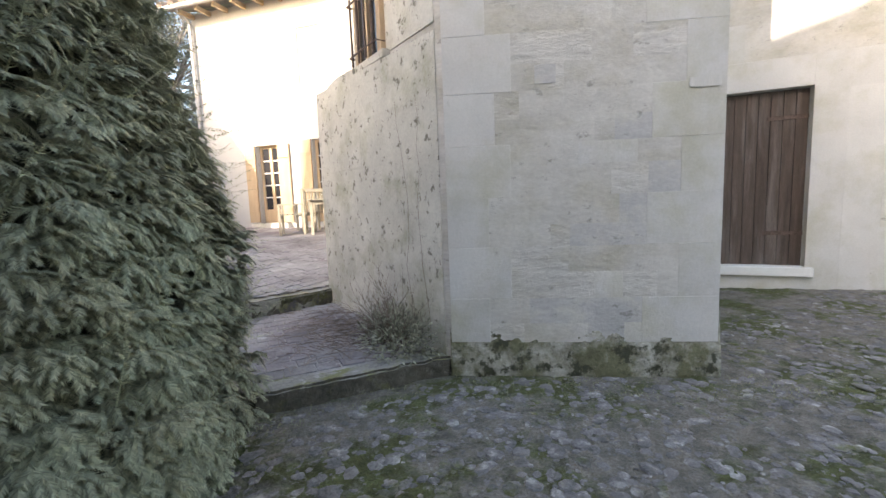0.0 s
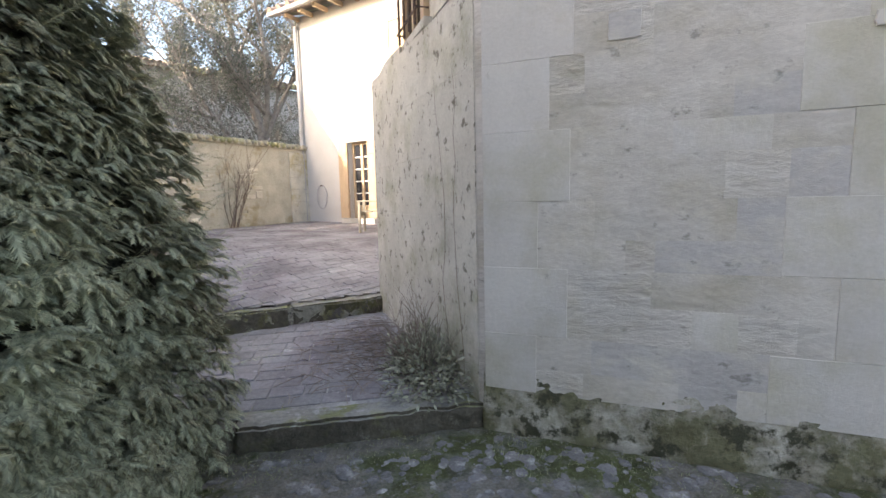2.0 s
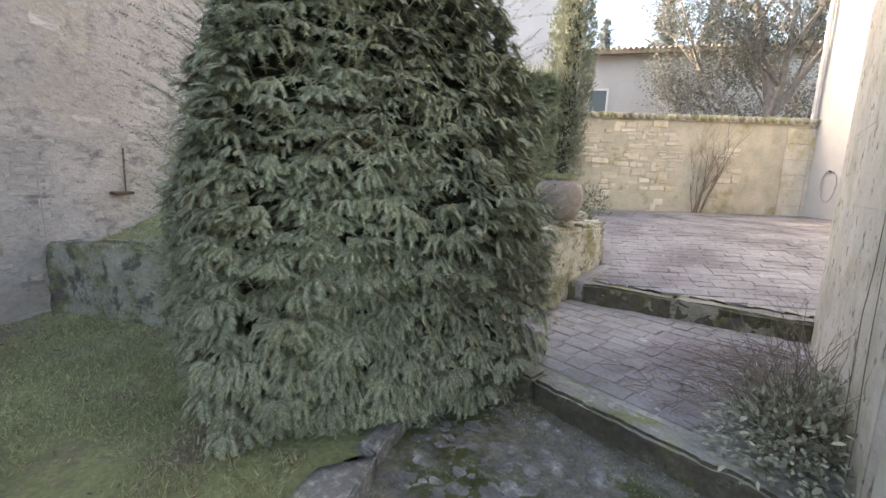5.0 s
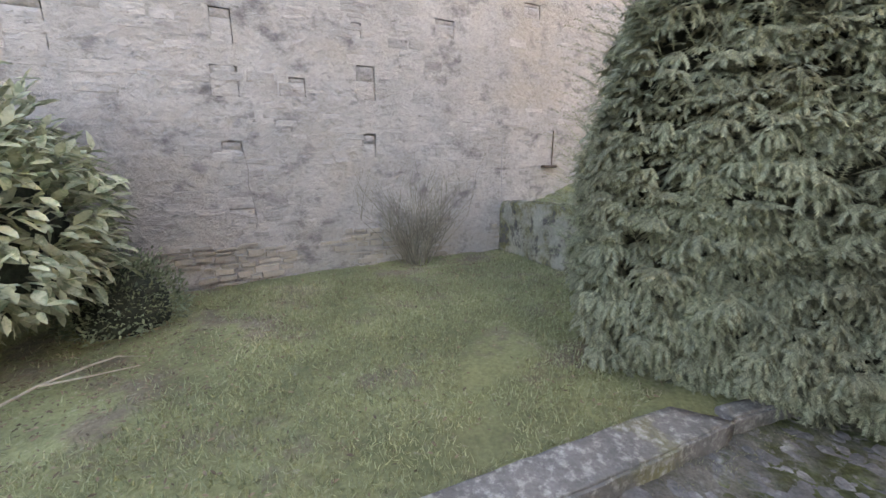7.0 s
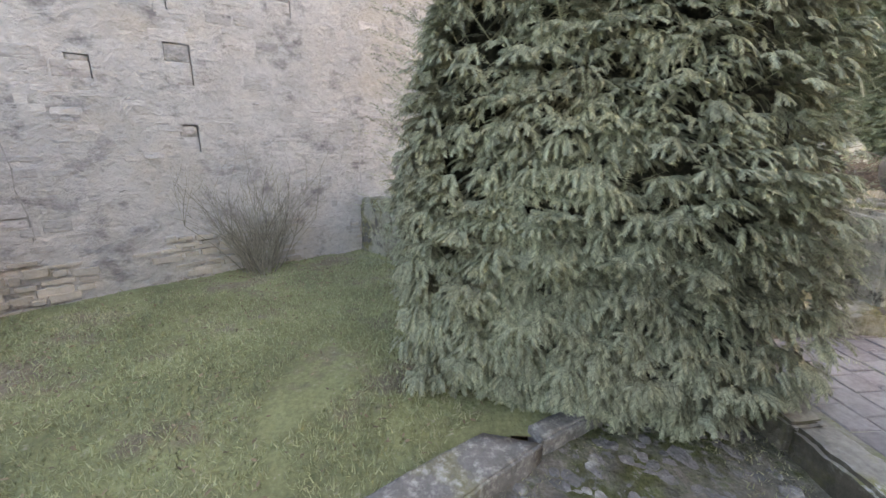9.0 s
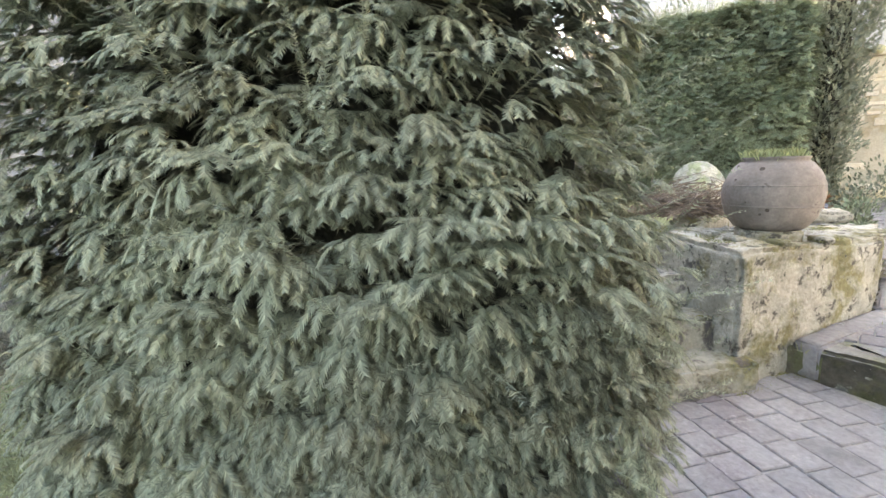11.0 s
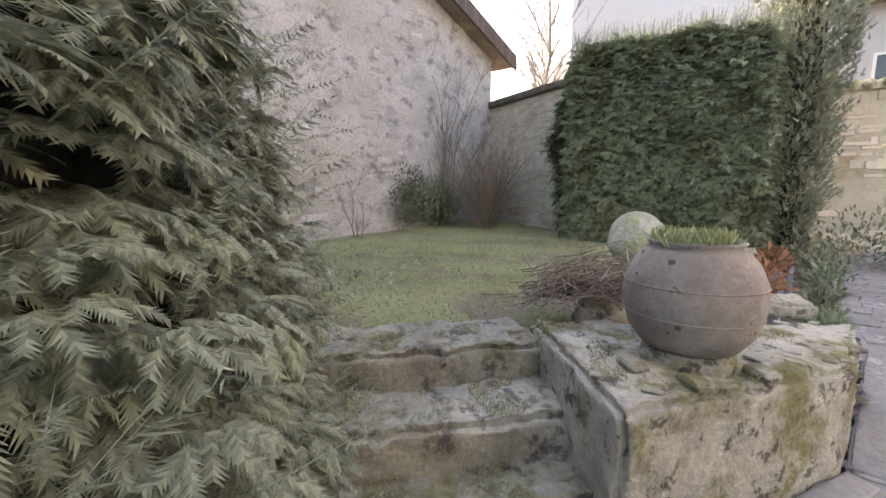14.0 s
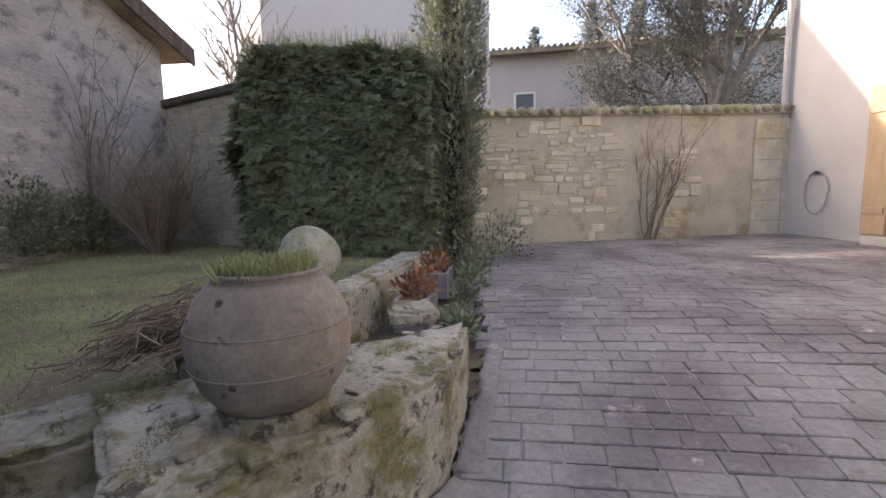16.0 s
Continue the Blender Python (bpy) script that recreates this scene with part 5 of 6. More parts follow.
base += nrm * (np.where(fa_ == 2, 0.2, np.where(fa_ == 1, 0.0, 0.08)) * np.sin(np.pi * np.clip(vv * 1.05, 0, 1)) - np.where(fa_ == 1, 0.12 * (2 * uu - 1) ** 2, 0.0))[:, None]
base += nrm * rng.uniform(-0.08, 0.02, cnt)[:, None]
ax = nrm * 0.9 + rng.normal(0, 0.4, (cnt, 3)) + np.array([0, 0, -0.1])
put("leaf_shell", scatter_mesh("leaf_shell", *HED, frames_from(base, ax, np.array([0, 0, 1.0]) + nrm * 0.3 + rng.normal(0, 0.2, (cnt, 3)), rng.uniform(0.08, 0.15, cnt)), M_HEDGE), hedge)
whisp = rng.rand(2200)
tb = np.array([HA.x, HA.y, hz1 - 0.05]) + (whisp * hlen)[:, None] * np.array(hu) - (rng.rand(2200) * hdep)[:, None] * np.array(hw)
put("top_growth", scatter_mesh("top_growth", *LONG, frames_from(tb, np.array([0, 0, 1.0]) + rng.normal(0, 0.25, (2200, 3)), rng.normal(0, 1, (2200, 3)), rng.uniform(0.12, 0.32, 2200)), M_OLIVE), hedge, None, "pale upright shoots on top")
# Added dark block behind the leaves paints the hedge's inner shade.
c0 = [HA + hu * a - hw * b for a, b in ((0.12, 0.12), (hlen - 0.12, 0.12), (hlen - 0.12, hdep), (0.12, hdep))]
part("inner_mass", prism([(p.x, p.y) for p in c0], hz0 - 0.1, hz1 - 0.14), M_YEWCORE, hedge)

# cypress beside the hedge
cyp = thing("cypress", "slim grey green cypress with ragged lower leaves", "tree")
CY = (-2.48, 9.2, 0.5)
CYP = [(0.3, 0.16), (0.8, 0.26), (1.6, 0.34), (2.6, 0.4), (3.8, 0.4), (5.0, 0.25), (6.0, 0.03)]
part("trunk", tube([(CY[0], CY[1], 0.3), (CY[0], CY[1], 6.2)], [0.07, 0.02], 8), M_BARK, cyp)
core(cyp, CY, CYP, 0.4)
conifer(cyp, CY, CYP, 11000, SPRAYS[0], M_CYPRESS, 0.085, (0.7, 1.1), layers=(0.6, 0.8, 0.9, 1.05), bump=0.5)


def leafy(name, label, category, centre, size, count, tmpl, mat, leaf, droop=0.0, core_k=0.0, parent=None):
    """A bush of separate leaves through an uneven ellipsoid."""
    root = parent or thing(name, label, category)
    v = rng.normal(0, 1, (count, 3))
    v /= np.linalg.norm(v, axis=1, keepdims=True)
    v[:, 2] = np.abs(v[:, 2]) * np.where(rng.rand(count) < 0.3, -0.45, 1)
    lump = np.array([1 + 0.22 * noise.noise(Vector(tuple(q)) * 2.3 + Vector(centre)) for q in v])
    p = v * (rng.uniform(0.72 if core_k else 0.35, 1.0, count) * lump)[:, None] * np.array(size) + np.array(centre)
    ax = v + rng.normal(0, 0.5, (count, 3)) + np.array([0, 0, droop])
    put("foliage", scatter_mesh("foliage", *tmpl, frames_from(p, ax, np.array([0, 0, 1.0]) + v * 0.5 + rng.normal(0, 0.3, (count, 3)), leaf * rng.uniform(0.7, 1.3, count)), mat), root)
    # Optional dark solid whose colour stands for shade behind the leaves.
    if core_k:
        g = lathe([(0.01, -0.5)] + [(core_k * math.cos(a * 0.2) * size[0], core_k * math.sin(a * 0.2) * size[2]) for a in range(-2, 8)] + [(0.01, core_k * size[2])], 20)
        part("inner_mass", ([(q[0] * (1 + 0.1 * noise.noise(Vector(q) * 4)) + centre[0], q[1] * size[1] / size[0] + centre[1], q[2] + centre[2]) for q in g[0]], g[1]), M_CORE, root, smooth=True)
    return root


LEAF = leaf_blade(0.4)
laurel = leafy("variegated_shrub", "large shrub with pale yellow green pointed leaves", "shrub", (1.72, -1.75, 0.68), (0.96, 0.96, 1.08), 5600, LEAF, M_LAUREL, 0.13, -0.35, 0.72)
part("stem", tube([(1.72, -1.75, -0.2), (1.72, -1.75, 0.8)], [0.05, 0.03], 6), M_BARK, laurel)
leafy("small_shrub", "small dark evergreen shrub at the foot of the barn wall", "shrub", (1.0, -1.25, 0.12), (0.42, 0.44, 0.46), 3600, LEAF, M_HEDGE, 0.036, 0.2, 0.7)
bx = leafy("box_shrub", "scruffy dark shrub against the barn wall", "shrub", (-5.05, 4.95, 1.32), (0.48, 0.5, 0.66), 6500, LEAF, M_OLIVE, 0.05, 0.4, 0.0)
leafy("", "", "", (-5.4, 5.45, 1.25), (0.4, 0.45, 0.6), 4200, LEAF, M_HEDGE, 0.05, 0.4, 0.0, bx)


def twiggy(name, label, category, at, height, spread_, n, mat=M_TWIG, r0=0.006, forks=3, lean=(0, 0), seed=1):
    """A bare shrub: many thin stems that fork."""
    r = random.Random(seed)
    root = thing(name, label, category)
    geos = []

    def stem(p, d, ln, rad, lev):
        pts, q, dd = [p], p, d
        for _ in range(3):
            dd = (dd + Vector((r.uniform(-0.2, 0.2), r.uniform(-0.2, 0.2), r.uniform(-0.05, 0.15)))).normalized()
            q = q + dd * ln / 3
            pts.append(q)
        geos.append(tube(pts, [rad, rad * 0.85, rad * 0.65, rad * 0.4], 4))
        if lev:
            for _ in range(r.choice((2, 3))):
                k = r.choice((1, 2, 3))
                stem(pts[k], (dd + Vector((r.uniform(-0.8, 0.8), r.uniform(-0.8, 0.8), r.uniform(-0.1, 0.6)))).normalized(), ln * r.uniform(0.4, 0.6), rad * 0.55, lev - 1)

    for _ in range(n):
        a, s = r.uniform(0, 6.28), r.uniform(0.2, 1.0) * spread_
        d = Vector((math.cos(a) * s + lean[0], math.sin(a) * s + lean[1], 1)).normalized()
        stem(Vector(at) + Vector((r.uniform(-0.08, 0.08), r.uniform(-0.08, 0.08), -0.05)), d, height * r.uniform(0.5, 0.8), r0, forks - 1)
    part("twig_mass", join(*geos), mat, root)["kind"] = "stuff"
    return root


twiggy("twiggy_shrub", "bare grey twiggy shrub by the barn wall", "shrub", (-1.08, 0.45, -0.05), 1.12, 0.85, 80, M_GREYTWIG, r0=0.006, forks=4, seed=2)
twiggy("bare_shrub", "bare brown shrub in front of the back wall", "shrub", (-4.95, 6.2, 0.98), 1.3, 0.8, 170, r0=0.008, seed=3)
twiggy("wall_sapling", "thin bare sapling against the barn wall", "shrub", (-4.1, 4.2, 0.9), 0.9, 0.2, 5, r0=0.008, seed=4)
twiggy("wall_climber", "bare climbing stems on the barn wall", "vine", (-5.45, 5.62, 0.95), 2.6, 0.32, 14, r0=0.016, forks=3, seed=5)
twiggy("espalier_vine", "dark bare vine trained on the garden wall", "vine", (-1.02, 12.28, 0.9), 1.9, 0.35, 12, r0=0.011, lean=(0.1, 0.1), seed=6)
brush = twiggy("ivy_clump", "dry ivy and weeds piled at the wall foot", "plant", (2.7, 4.3, 0.16), 0.6, 1.5, 70, r0=0.004, lean=(-0.6, 0.2), seed=7)
leafy("", "", "", (2.7, 4.25, 0.2), (0.36, 0.58, 0.28), 2800, LEAF, M_DRYLEAF, 0.045, 0.1, 0.0, brush)
litter = thing("twig_litter", "scatter of dry fallen twigs on the paving", "twigs", kind="stuff")
lg = []
rl = random.Random(9)
for _ in range(420):
    x, y = rl.gauss(2.3, 0.25), rl.gauss(4.75, 0.45)
    if y < 3.95 or x > 2.7 or y > 5.7:
        continue
    a, ln = rl.uniform(0, 3.14), rl.uniform(0.06, 0.3)
    z = landing_z(x, y) + 0.012 + rl.uniform(0, 0.03)
    dx, dy = math.cos(a) * ln / 2, math.sin(a) * ln / 2
    lg.append(tube([(x - dx, y - dy, z), (x + rl.uniform(-0.02, 0.02), y, z + 0.01), (x + dx, y + dy, z)], 0.0025, 4))
part("twig_mass", join(*lg), M_TWIG, litter)["kind"] = "stuff"
pile = thing("pruning_pile", "heap of dry reddish prunings on the lawn edge", "twigs")
lg = []
for _ in range(800):
    x, y = -0.42 + rl.gauss(0, 0.11), 5.45 + rl.gauss(0, 0.19)
    z = 0.95 + abs(rl.gauss(0, 0.08)) + 0.08 * max(0, 1 - ((x + 0.4) ** 2 + (y - 5.4) ** 2) * 5)
    a, ln = rl.uniform(0, 3.14), rl.uniform(0.06, 0.24)
    dx, dy = math.cos(a) * ln / 2, math.sin(a) * ln / 2
    if (x - 0.27) ** 2 + (y - 5.45) ** 2 > 0.14 and (x + dx - 0.27) ** 2 + (y + dy - 5.45) ** 2 > 0.09 and (x - dx - 0.27) ** 2 + (y - dy - 5.45) ** 2 > 0.09:
        lg.append(tube([(x - dx, y - dy, z), (x, y, z + 0.02), (x + dx, y + dy, z + rl.uniform(-0.02, 0.08))], 0.0032, 4))
part("twig_mass", join(*lg), M_TWIG, pile)["kind"] = "stuff"

for _ in range(60):
    x, y = -0.42 + rl.gauss(0, 0.09), 5.4 + rl.gauss(0, 0.17)
    z, a, ln = 1.0 + abs(rl.gauss(0, 0.06)), rl.uniform(0, 3.14), rl.uniform(0.18, 0.42)
    dx, dy = math.cos(a) * ln / 2, math.sin(a) * ln / 2
    if min((x + k * dx - 0.27) ** 2 + (y + k * dy - 5.46) ** 2 for k in (-1, -0.5, 0, 0.5, 1)) > 0.085:
        part("branch", tube([(x - dx, y - dy, z - 0.02), (x - dx * 0.3, y - dy * 0.2, z + 0.02), (x + dx * 0.4, y + dy * 0.3, z + 0.025), (x + dx, y + dy, z + rl.uniform(-0.01, 0.06))], [0.006, 0.005, 0.004, 0.002], 5), M_TWIG, pile)


# pots
def urn(name, label, at, r, h):
    root = thing(name, label, "pot", at=at)
    prof = [(0.001, 0.0), (0.6, 0.0), (0.7, 0.03), (0.87, 0.17), (0.96, 0.34), (1.0, 0.5), (0.97, 0.64), (0.86, 0.8), (0.72, 0.91), (0.63, 0.95), (0.66, 0.975), (0.67, 1.0), (0.6, 1.0), (0.56, 0.95), (0.6, 0.9)]
    g = lathe([(a * r, b * h) for a, b in prof], 48)
    vs = [(x * (1 + 0.015 * noise.noise(Vector((x, y, z)) * 5)), y * (1 + 0.015 * noise.noise(Vector((x, y, z)) * 5)), z) for x, y, z in g[0]]
    part("body", (vs, g[1]), M_POT, root, smooth=True)
    for q in (0.34, 0.62):
        rad = np.interp(q, [p[1] for p in prof[:10]], [p[0] for p in prof[:10]]) * r
        ring = tube([((rad + 0.001) * math.cos(a * math.pi / 24), (rad + 0.001) * math.sin(a * math.pi / 24), q * h) for a in range(49)], 0.0028, 6)
        part("band", ring, M_POT, root, smooth=True)
    for ang, q, s in ((-62, 0.84, 0.02), (-50, 0.3, 0.016), (-58, 0.24, 0.011), (-95, 0.7, 0.011), (-110, 0.88, 0.015), (-75, 0.4, 0.007)):
        rad = np.interp(q, [p[1] for p in prof[:10]], [p[0] for p in prof[:10]]) * r
        tilt = (q - 0.5) * 75
        m = pose(rad * math.cos(radians(ang)), rad * math.sin(radians(ang)), q * h, 0, 0, ang) @ pose(0, 0, 0, 0, 90 - tilt, 0)
        part("chip", moved(lathe([(0.0005, 0.001), (s * 0.6, 0.0012), (s * 0.8, -0.004)], 9), m), M_CHIP, root, "dark chipped spot")
    part("soil", lathe([(0.001, 0.92 * h), (0.6 * r, 0.915 * h)], 32), M_EARTH, root)
    return root


urn("clay_urn", "large rounded grey clay urn with chips, planted", (0.27, 5.46, 0.985), 0.256, 0.425)
urn("clay_urn", "rounded grey clay urn half hidden by the yew", (-0.06, 3.58, 0.81), 0.24, 0.44)
succ = thing("pot_plant", "pale green spiky plant filling the clay urn", "plant")
ns = 1300
a_, q_ = rng.uniform(0, 6.28, ns), np.sqrt(rng.rand(ns)) * 0.15
pp = np.stack([0.27 + q_ * np.cos(a_), 5.45 + q_ * np.sin(a_), np.full(ns, 1.375)], 1)
put("leaves", scatter_mesh("leaves", *leaf_blade(0.1), frames_from(pp, np.array([0, 0, 1.0]) + rng.normal(0, 0.3, (ns, 3)), rng.normal(0, 1, (ns, 3)), rng.uniform(0.03, 0.095, ns)), M_SUCC), succ)
boulder = thing("pale_boulder", "pale rounded boulder on the bed wall behind the urn", "stone")
g = lathe([(0.001, -0.2)] + [(0.19 * math.cos(a * 0.25), 0.2 * math.sin(a * 0.25)) for a in range(-5, 7)] + [(0.001, 0.2)], 24)
part("stone", ([(x * (1 + 0.24 * noise.noise(Vector((x, y, z)) * 5)) * 1.25 - 1.6, y * (1 + 0.24 * noise.noise(Vector((x, y, z)) * 5)) * 1.25 + 6.55, z * 1.25 + 1.17) for x, y, z in g[0]], g[1]), M_PALESTONE, boulder, smooth=True)
for k, (x, y) in enumerate(((0.5, 5.3), (0.48, 5.6), (0.06, 5.66), (0.1, 5.22), (0.32, 5.18))):
    ch = thing("flat_stone", "flat stone chip wedged under the urn", "stone", group="stones under the urn")
    part("stone", rough_prism([(x - 0.06, y - 0.03), (x + 0.05, y - 0.045), (x + 0.06, y + 0.03), (x - 0.03, y + 0.05)], 0.925, 0.958, 0.03, 0.007, k * 2.0, 0.006), M_MOSSSTONE, ch, smooth=True)
pad = thing("flat_stone", "mossy flat stone bedding under the urn", "stone")
part("stone", rough_prism([(0.27 + 0.21 * q * math.cos(a * 0.785), 5.46 + 0.21 * q * math.sin(a * 0.785)) for a, q in enumerate((1.0, 0.85, 1.05, 0.9, 1.1, 0.8, 1.0, 0.9))], 0.9, 0.984, 0.04, 0.009, 8.0, 0.012), M_MOSSSTONE, pad, smooth=True)
for k, (x, y, s) in enumerate(((-0.82, 7.02, 1.0), (-1.35, 7.75, 0.9))):
    tr = thing("planter_box", "grey rectangular planter with dry russet leaves", "planter", group="planters in the bed")
    m = pose(x, y, 0.6 + 0.05 * (y - 6), 0, 0, 38)
    part("box", moved(join(box(-0.11, 0.11, -0.22, 0.22, 0, 0.03), box(-0.13, -0.1, -0.23, 0.23, 0.0, 0.24, 0.005), box(0.1, 0.13, -0.23, 0.23, 0.0, 0.24, 0.005), box(-0.1, 0.1, -0.23, -0.2, 0.0, 0.239, 0.005), box(-0.1, 0.1, 0.2, 0.23, 0.0, 0.239, 0.005)), m), M_PLASTIC, tr)
    part("soil", moved(box(-0.1, 0.1, -0.2, 0.2, 0.15, 0.2), m), M_EARTH, tr)
    leafy("", "", "", (x, y, 0.6 + 0.05 * (y - 6) + 0.26), (0.14, 0.18, 0.16), 160, LEAF, M_RUST, 0.07, 0.4, 0, tr)
for k, (x, y, sx, h, mat) in enumerate(((-1.7, 8.7, 0.35, 0.5, M_OLIVE), (-2.0, 9.6, 0.45, 0.6, M_OLIVE), (-0.3, 6.95, 0.12, 0.2, M_HEDGE), (-1.1, 8.0, 0.18, 0.3, M_HEDGE), (-0.75, 7.5, 0.14, 0.2, M_OLIVE))):
    leafy("bed_plant", "low grey green plant in the flower bed", "plant", (x, y, 0.66 + 0.05 * (y - 6)), (sx, sx, h), int(900 * sx + 120), LEAF, mat, 0.06, 0.5)


# garden furniture by the house
def chair(at, turn):
    root = thing("garden_chair", "grey weathered wooden garden armchair with slatted back", "chair", group="chairs on the terrace")
    m = pose(*at, 0, 0, turn)
    for x in (-0.27, 0.23):
        for y in (-0.26, 0.22):
            part("leg", moved(box(x, x + 0.05, y, y + 0.05, 0, 0.62 if y < 0 else 0.95, 0.004), m), M_TEAK, root)
        part("armrest", moved(box(x - 0.01, x + 0.06, -0.28, 0.24, 0.62, 0.65, 0.004), m), M_TEAK, root)
    for k in range(5):
        part("seat_slat", moved(box(-0.25, 0.25, -0.25 + k * 0.095, -0.175 + k * 0.095, 0.41, 0.435, 0.003), m), M_TEAK, root)
    for k in range(6):
        part("back_slat", moved(box(-0.2 + k * 0.072, -0.165 + k * 0.072, 0.225, 0.245, 0.46, 0.9, 0.003), m), M_TEAK, root)
    part("top_rail", moved(box(-0.27, 0.28, 0.22, 0.265, 0.88, 0.96, 0.005), m), M_TEAK, root)
    part("front_rail", moved(box(-0.25, 0.25, -0.25, -0.22, 0.34, 0.41, 0.003), m), M_TEAK, root)
    return root


chair((2.3, 10.35, terrace_z(2.3, 10.35) + 0.002), -100)
chair((2.75, 11.1, terrace_z(2.75, 11.1) + 0.002), 190)
table = thing("garden_table", "grey weathered wooden garden table", "table")
tm = pose(3.05, 10.35, terrace_z(3.05, 10.35), 0, 0, -10)
for k in range(7):
    part("top_slat", moved(box(-0.42 + k * 0.12, -0.31 + k * 0.12, -0.55, 0.55, 0.71, 0.735, 0.003), tm), M_TEAK, table)
for x in (-0.36, 0.3):
    for y in (-0.48, 0.42):
        part("leg", moved(box(x, x + 0.06, y, y + 0.06, 0, 0.71, 0.004), tm), M_TEAK, table)
for y in (-0.47, 0.445):
    part("apron", moved(box(-0.34, 0.34, y, y + 0.025, 0.62, 0.71), tm), M_TEAK, table)


# trees beyond the walls
def tree(label, at, height, seed, leaf_mat=None, leaves=0, leaf=0.2, r0=0.16, up=0.75, levels=4):
    r = random.Random(seed)
    root = thing("tree", label, "tree", group="trees beyond the garden")
    geos, tips = [], []

    def limb(p, d, ln, rad, lev):
        pts, q, dd = [p], p, d
        for _ in range(4):
            dd = (dd + Vector((r.uniform(-0.18, 0.18), r.uniform(-0.18, 0.18), r.uniform(-0.05, 0.12)))).normalized()
            q = q + dd * ln / 4
            pts.append(q)
        geos.append(tube(pts, [rad * (1 - 0.14 * k) for k in range(5)], 5 if lev < 3 else 8))
        if lev == 0:
            tips.extend(pts[1:])
            return
        for k in (1, 2, 3, 4):
            for _ in range(r.choice((1, 2) if lev > 1 else (1, 2))):
                limb(pts[k], (dd * up + Vector((r.uniform(-1, 1), r.uniform(-1, 1), r.uniform(-0.2, 0.7)))).normalized(), ln * r.uniform(0.45, 0.62), rad * 0.5, lev - 1)

    limb(Vector(at), Vector((0, 0, 1)), height * 0.55, r0, levels - 1)
    part("trunk", join(*geos), M_BARK, root)
    if leaves:
        k = rng.randint(0, len(tips), leaves)
        p = np.array([tuple(t) for t in tips])[k] + rng.normal(0, 0.25, (leaves, 3))
        put("crown", scatter_mesh("crown", *LEAF, frames_from(p, rng.normal(0, 1, (leaves, 3)), rng.normal(0, 1, (leaves, 3)), leaf * rng.uniform(0.6, 1.3, leaves)), leaf_mat), root)
    return root


tree("bare pale limbed tree with sparse dark leaves", (-1.35, 18.3, -0.3), 14.5, 3, M_FARLEAF, 60000, 0.085, 0.24, 0.85, 5)
tree("bushy dark tree beside the house", (-0.2, 19.8, -0.3), 9.5, 5, M_FARLEAF, 34000, 0.075, 0.11, 0.75, 5)
tree("bare branching tree behind the barn", (-9.3, 9.5, -0.3), 7.5, 8, None, 0, 0.1, 0.12, 0.8)
tree("bare branching tree behind the back wall", (-8.0, 9.2, -0.3), 7.0, 9, None, 0, 0.1, 0.09, 1.0)


def fir(at, h, w, seed):
    root = thing("fir_tree", "tall distant fir tinted blue grey for haze", "tree", group="firs far behind")
    part("trunk", tube([at, (at[0], at[1], at[2] + h)], [0.2, 0.03], 6), M_BARK, root)
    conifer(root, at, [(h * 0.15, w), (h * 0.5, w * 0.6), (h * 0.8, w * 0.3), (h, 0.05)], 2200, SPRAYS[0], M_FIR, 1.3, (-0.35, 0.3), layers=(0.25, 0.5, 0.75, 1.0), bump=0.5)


for k, (x, y, h, w) in enumerate(((-14, 44, 18, 4.4), (-19, 46, 21, 4.8), (-25, 45, 19, 4.5), (-8, 48, 17, 4.6), (-2, 50, 19, 4.8))):
    fir((x, y, -0.3), h, w, k)

# ---------- grass, cobbles, litter ----------
BLADE = np.array([(0, -0.09, 0), (0, 0.09, 0), (1, 0, 0.0)]), np.array([(0, 1, 2)])


def grass(name, label, n, x0, x1, y0, y1, zf, keep, ln, mat=None):
    x, y = rng.uniform(x0, x1, n), rng.uniform(y0, y1, n)
    ok = np.array([keep(a, b) and noise.noise(Vector((a * 1.7, b * 1.7, 1))) > -0.38 + 0.2 * noise.noise(Vector((a * 6, b * 6, 4))) for a, b in zip(x, y)])
    x, y = x[ok], y[ok]
    k = len(x)
    z = np.array([zf(a, b) + 0.02 * noise.noise(Vector((a * 3, b * 3, 3))) for a, b in zip(x, y)])
    me = scatter_mesh(name, *BLADE, frames_from(np.stack([x, y, z - 0.003], 1), np.array([0, 0, 0.8]) + rng.normal(0, 0.55, (k, 3)), rng.normal(0, 1, (k, 3)), ln * rng.uniform(0.5, 1.3, k)), mat or M_GRASS)
    return tagged(put(name, me), label, "grass", kind="stuff")


litter2 = thing("leaf_litter", "dry brown leaves scattered over the lawn", "leaves", kind="stuff")
nlf = 5200
lx, ly = np.concatenate([rng.normal(1.7, 0.75, 1900), rng.normal(-0.9, 0.6, 1300), rng.uniform(-2.0, 3.2, 2000)]), np.concatenate([rng.normal(-0.75, 0.5, 1900), rng.normal(0.75, 0.45, 1300), rng.uniform(-1.5, 2.4, 2000)])
okl = np.array([side(BARN_A, BARN_B, a, b) < -0.3 and side((4.45, -1.64), (1.44, 2.36), a, b) > 0.3 for a, b in zip(lx, ly)])
lx, ly = lx[okl], ly[okl]
nlf = len(lx)
lz = np.array([lower_lawn_z(a, b) + 0.02 * noise.noise(Vector((a * 3, b * 3, 3))) for a, b in zip(lx, ly)]) + rng.uniform(0.008, 0.03, nlf)
lax = rng.normal(0, 1, (nlf, 3)) * np.array([1, 1, 0.25])
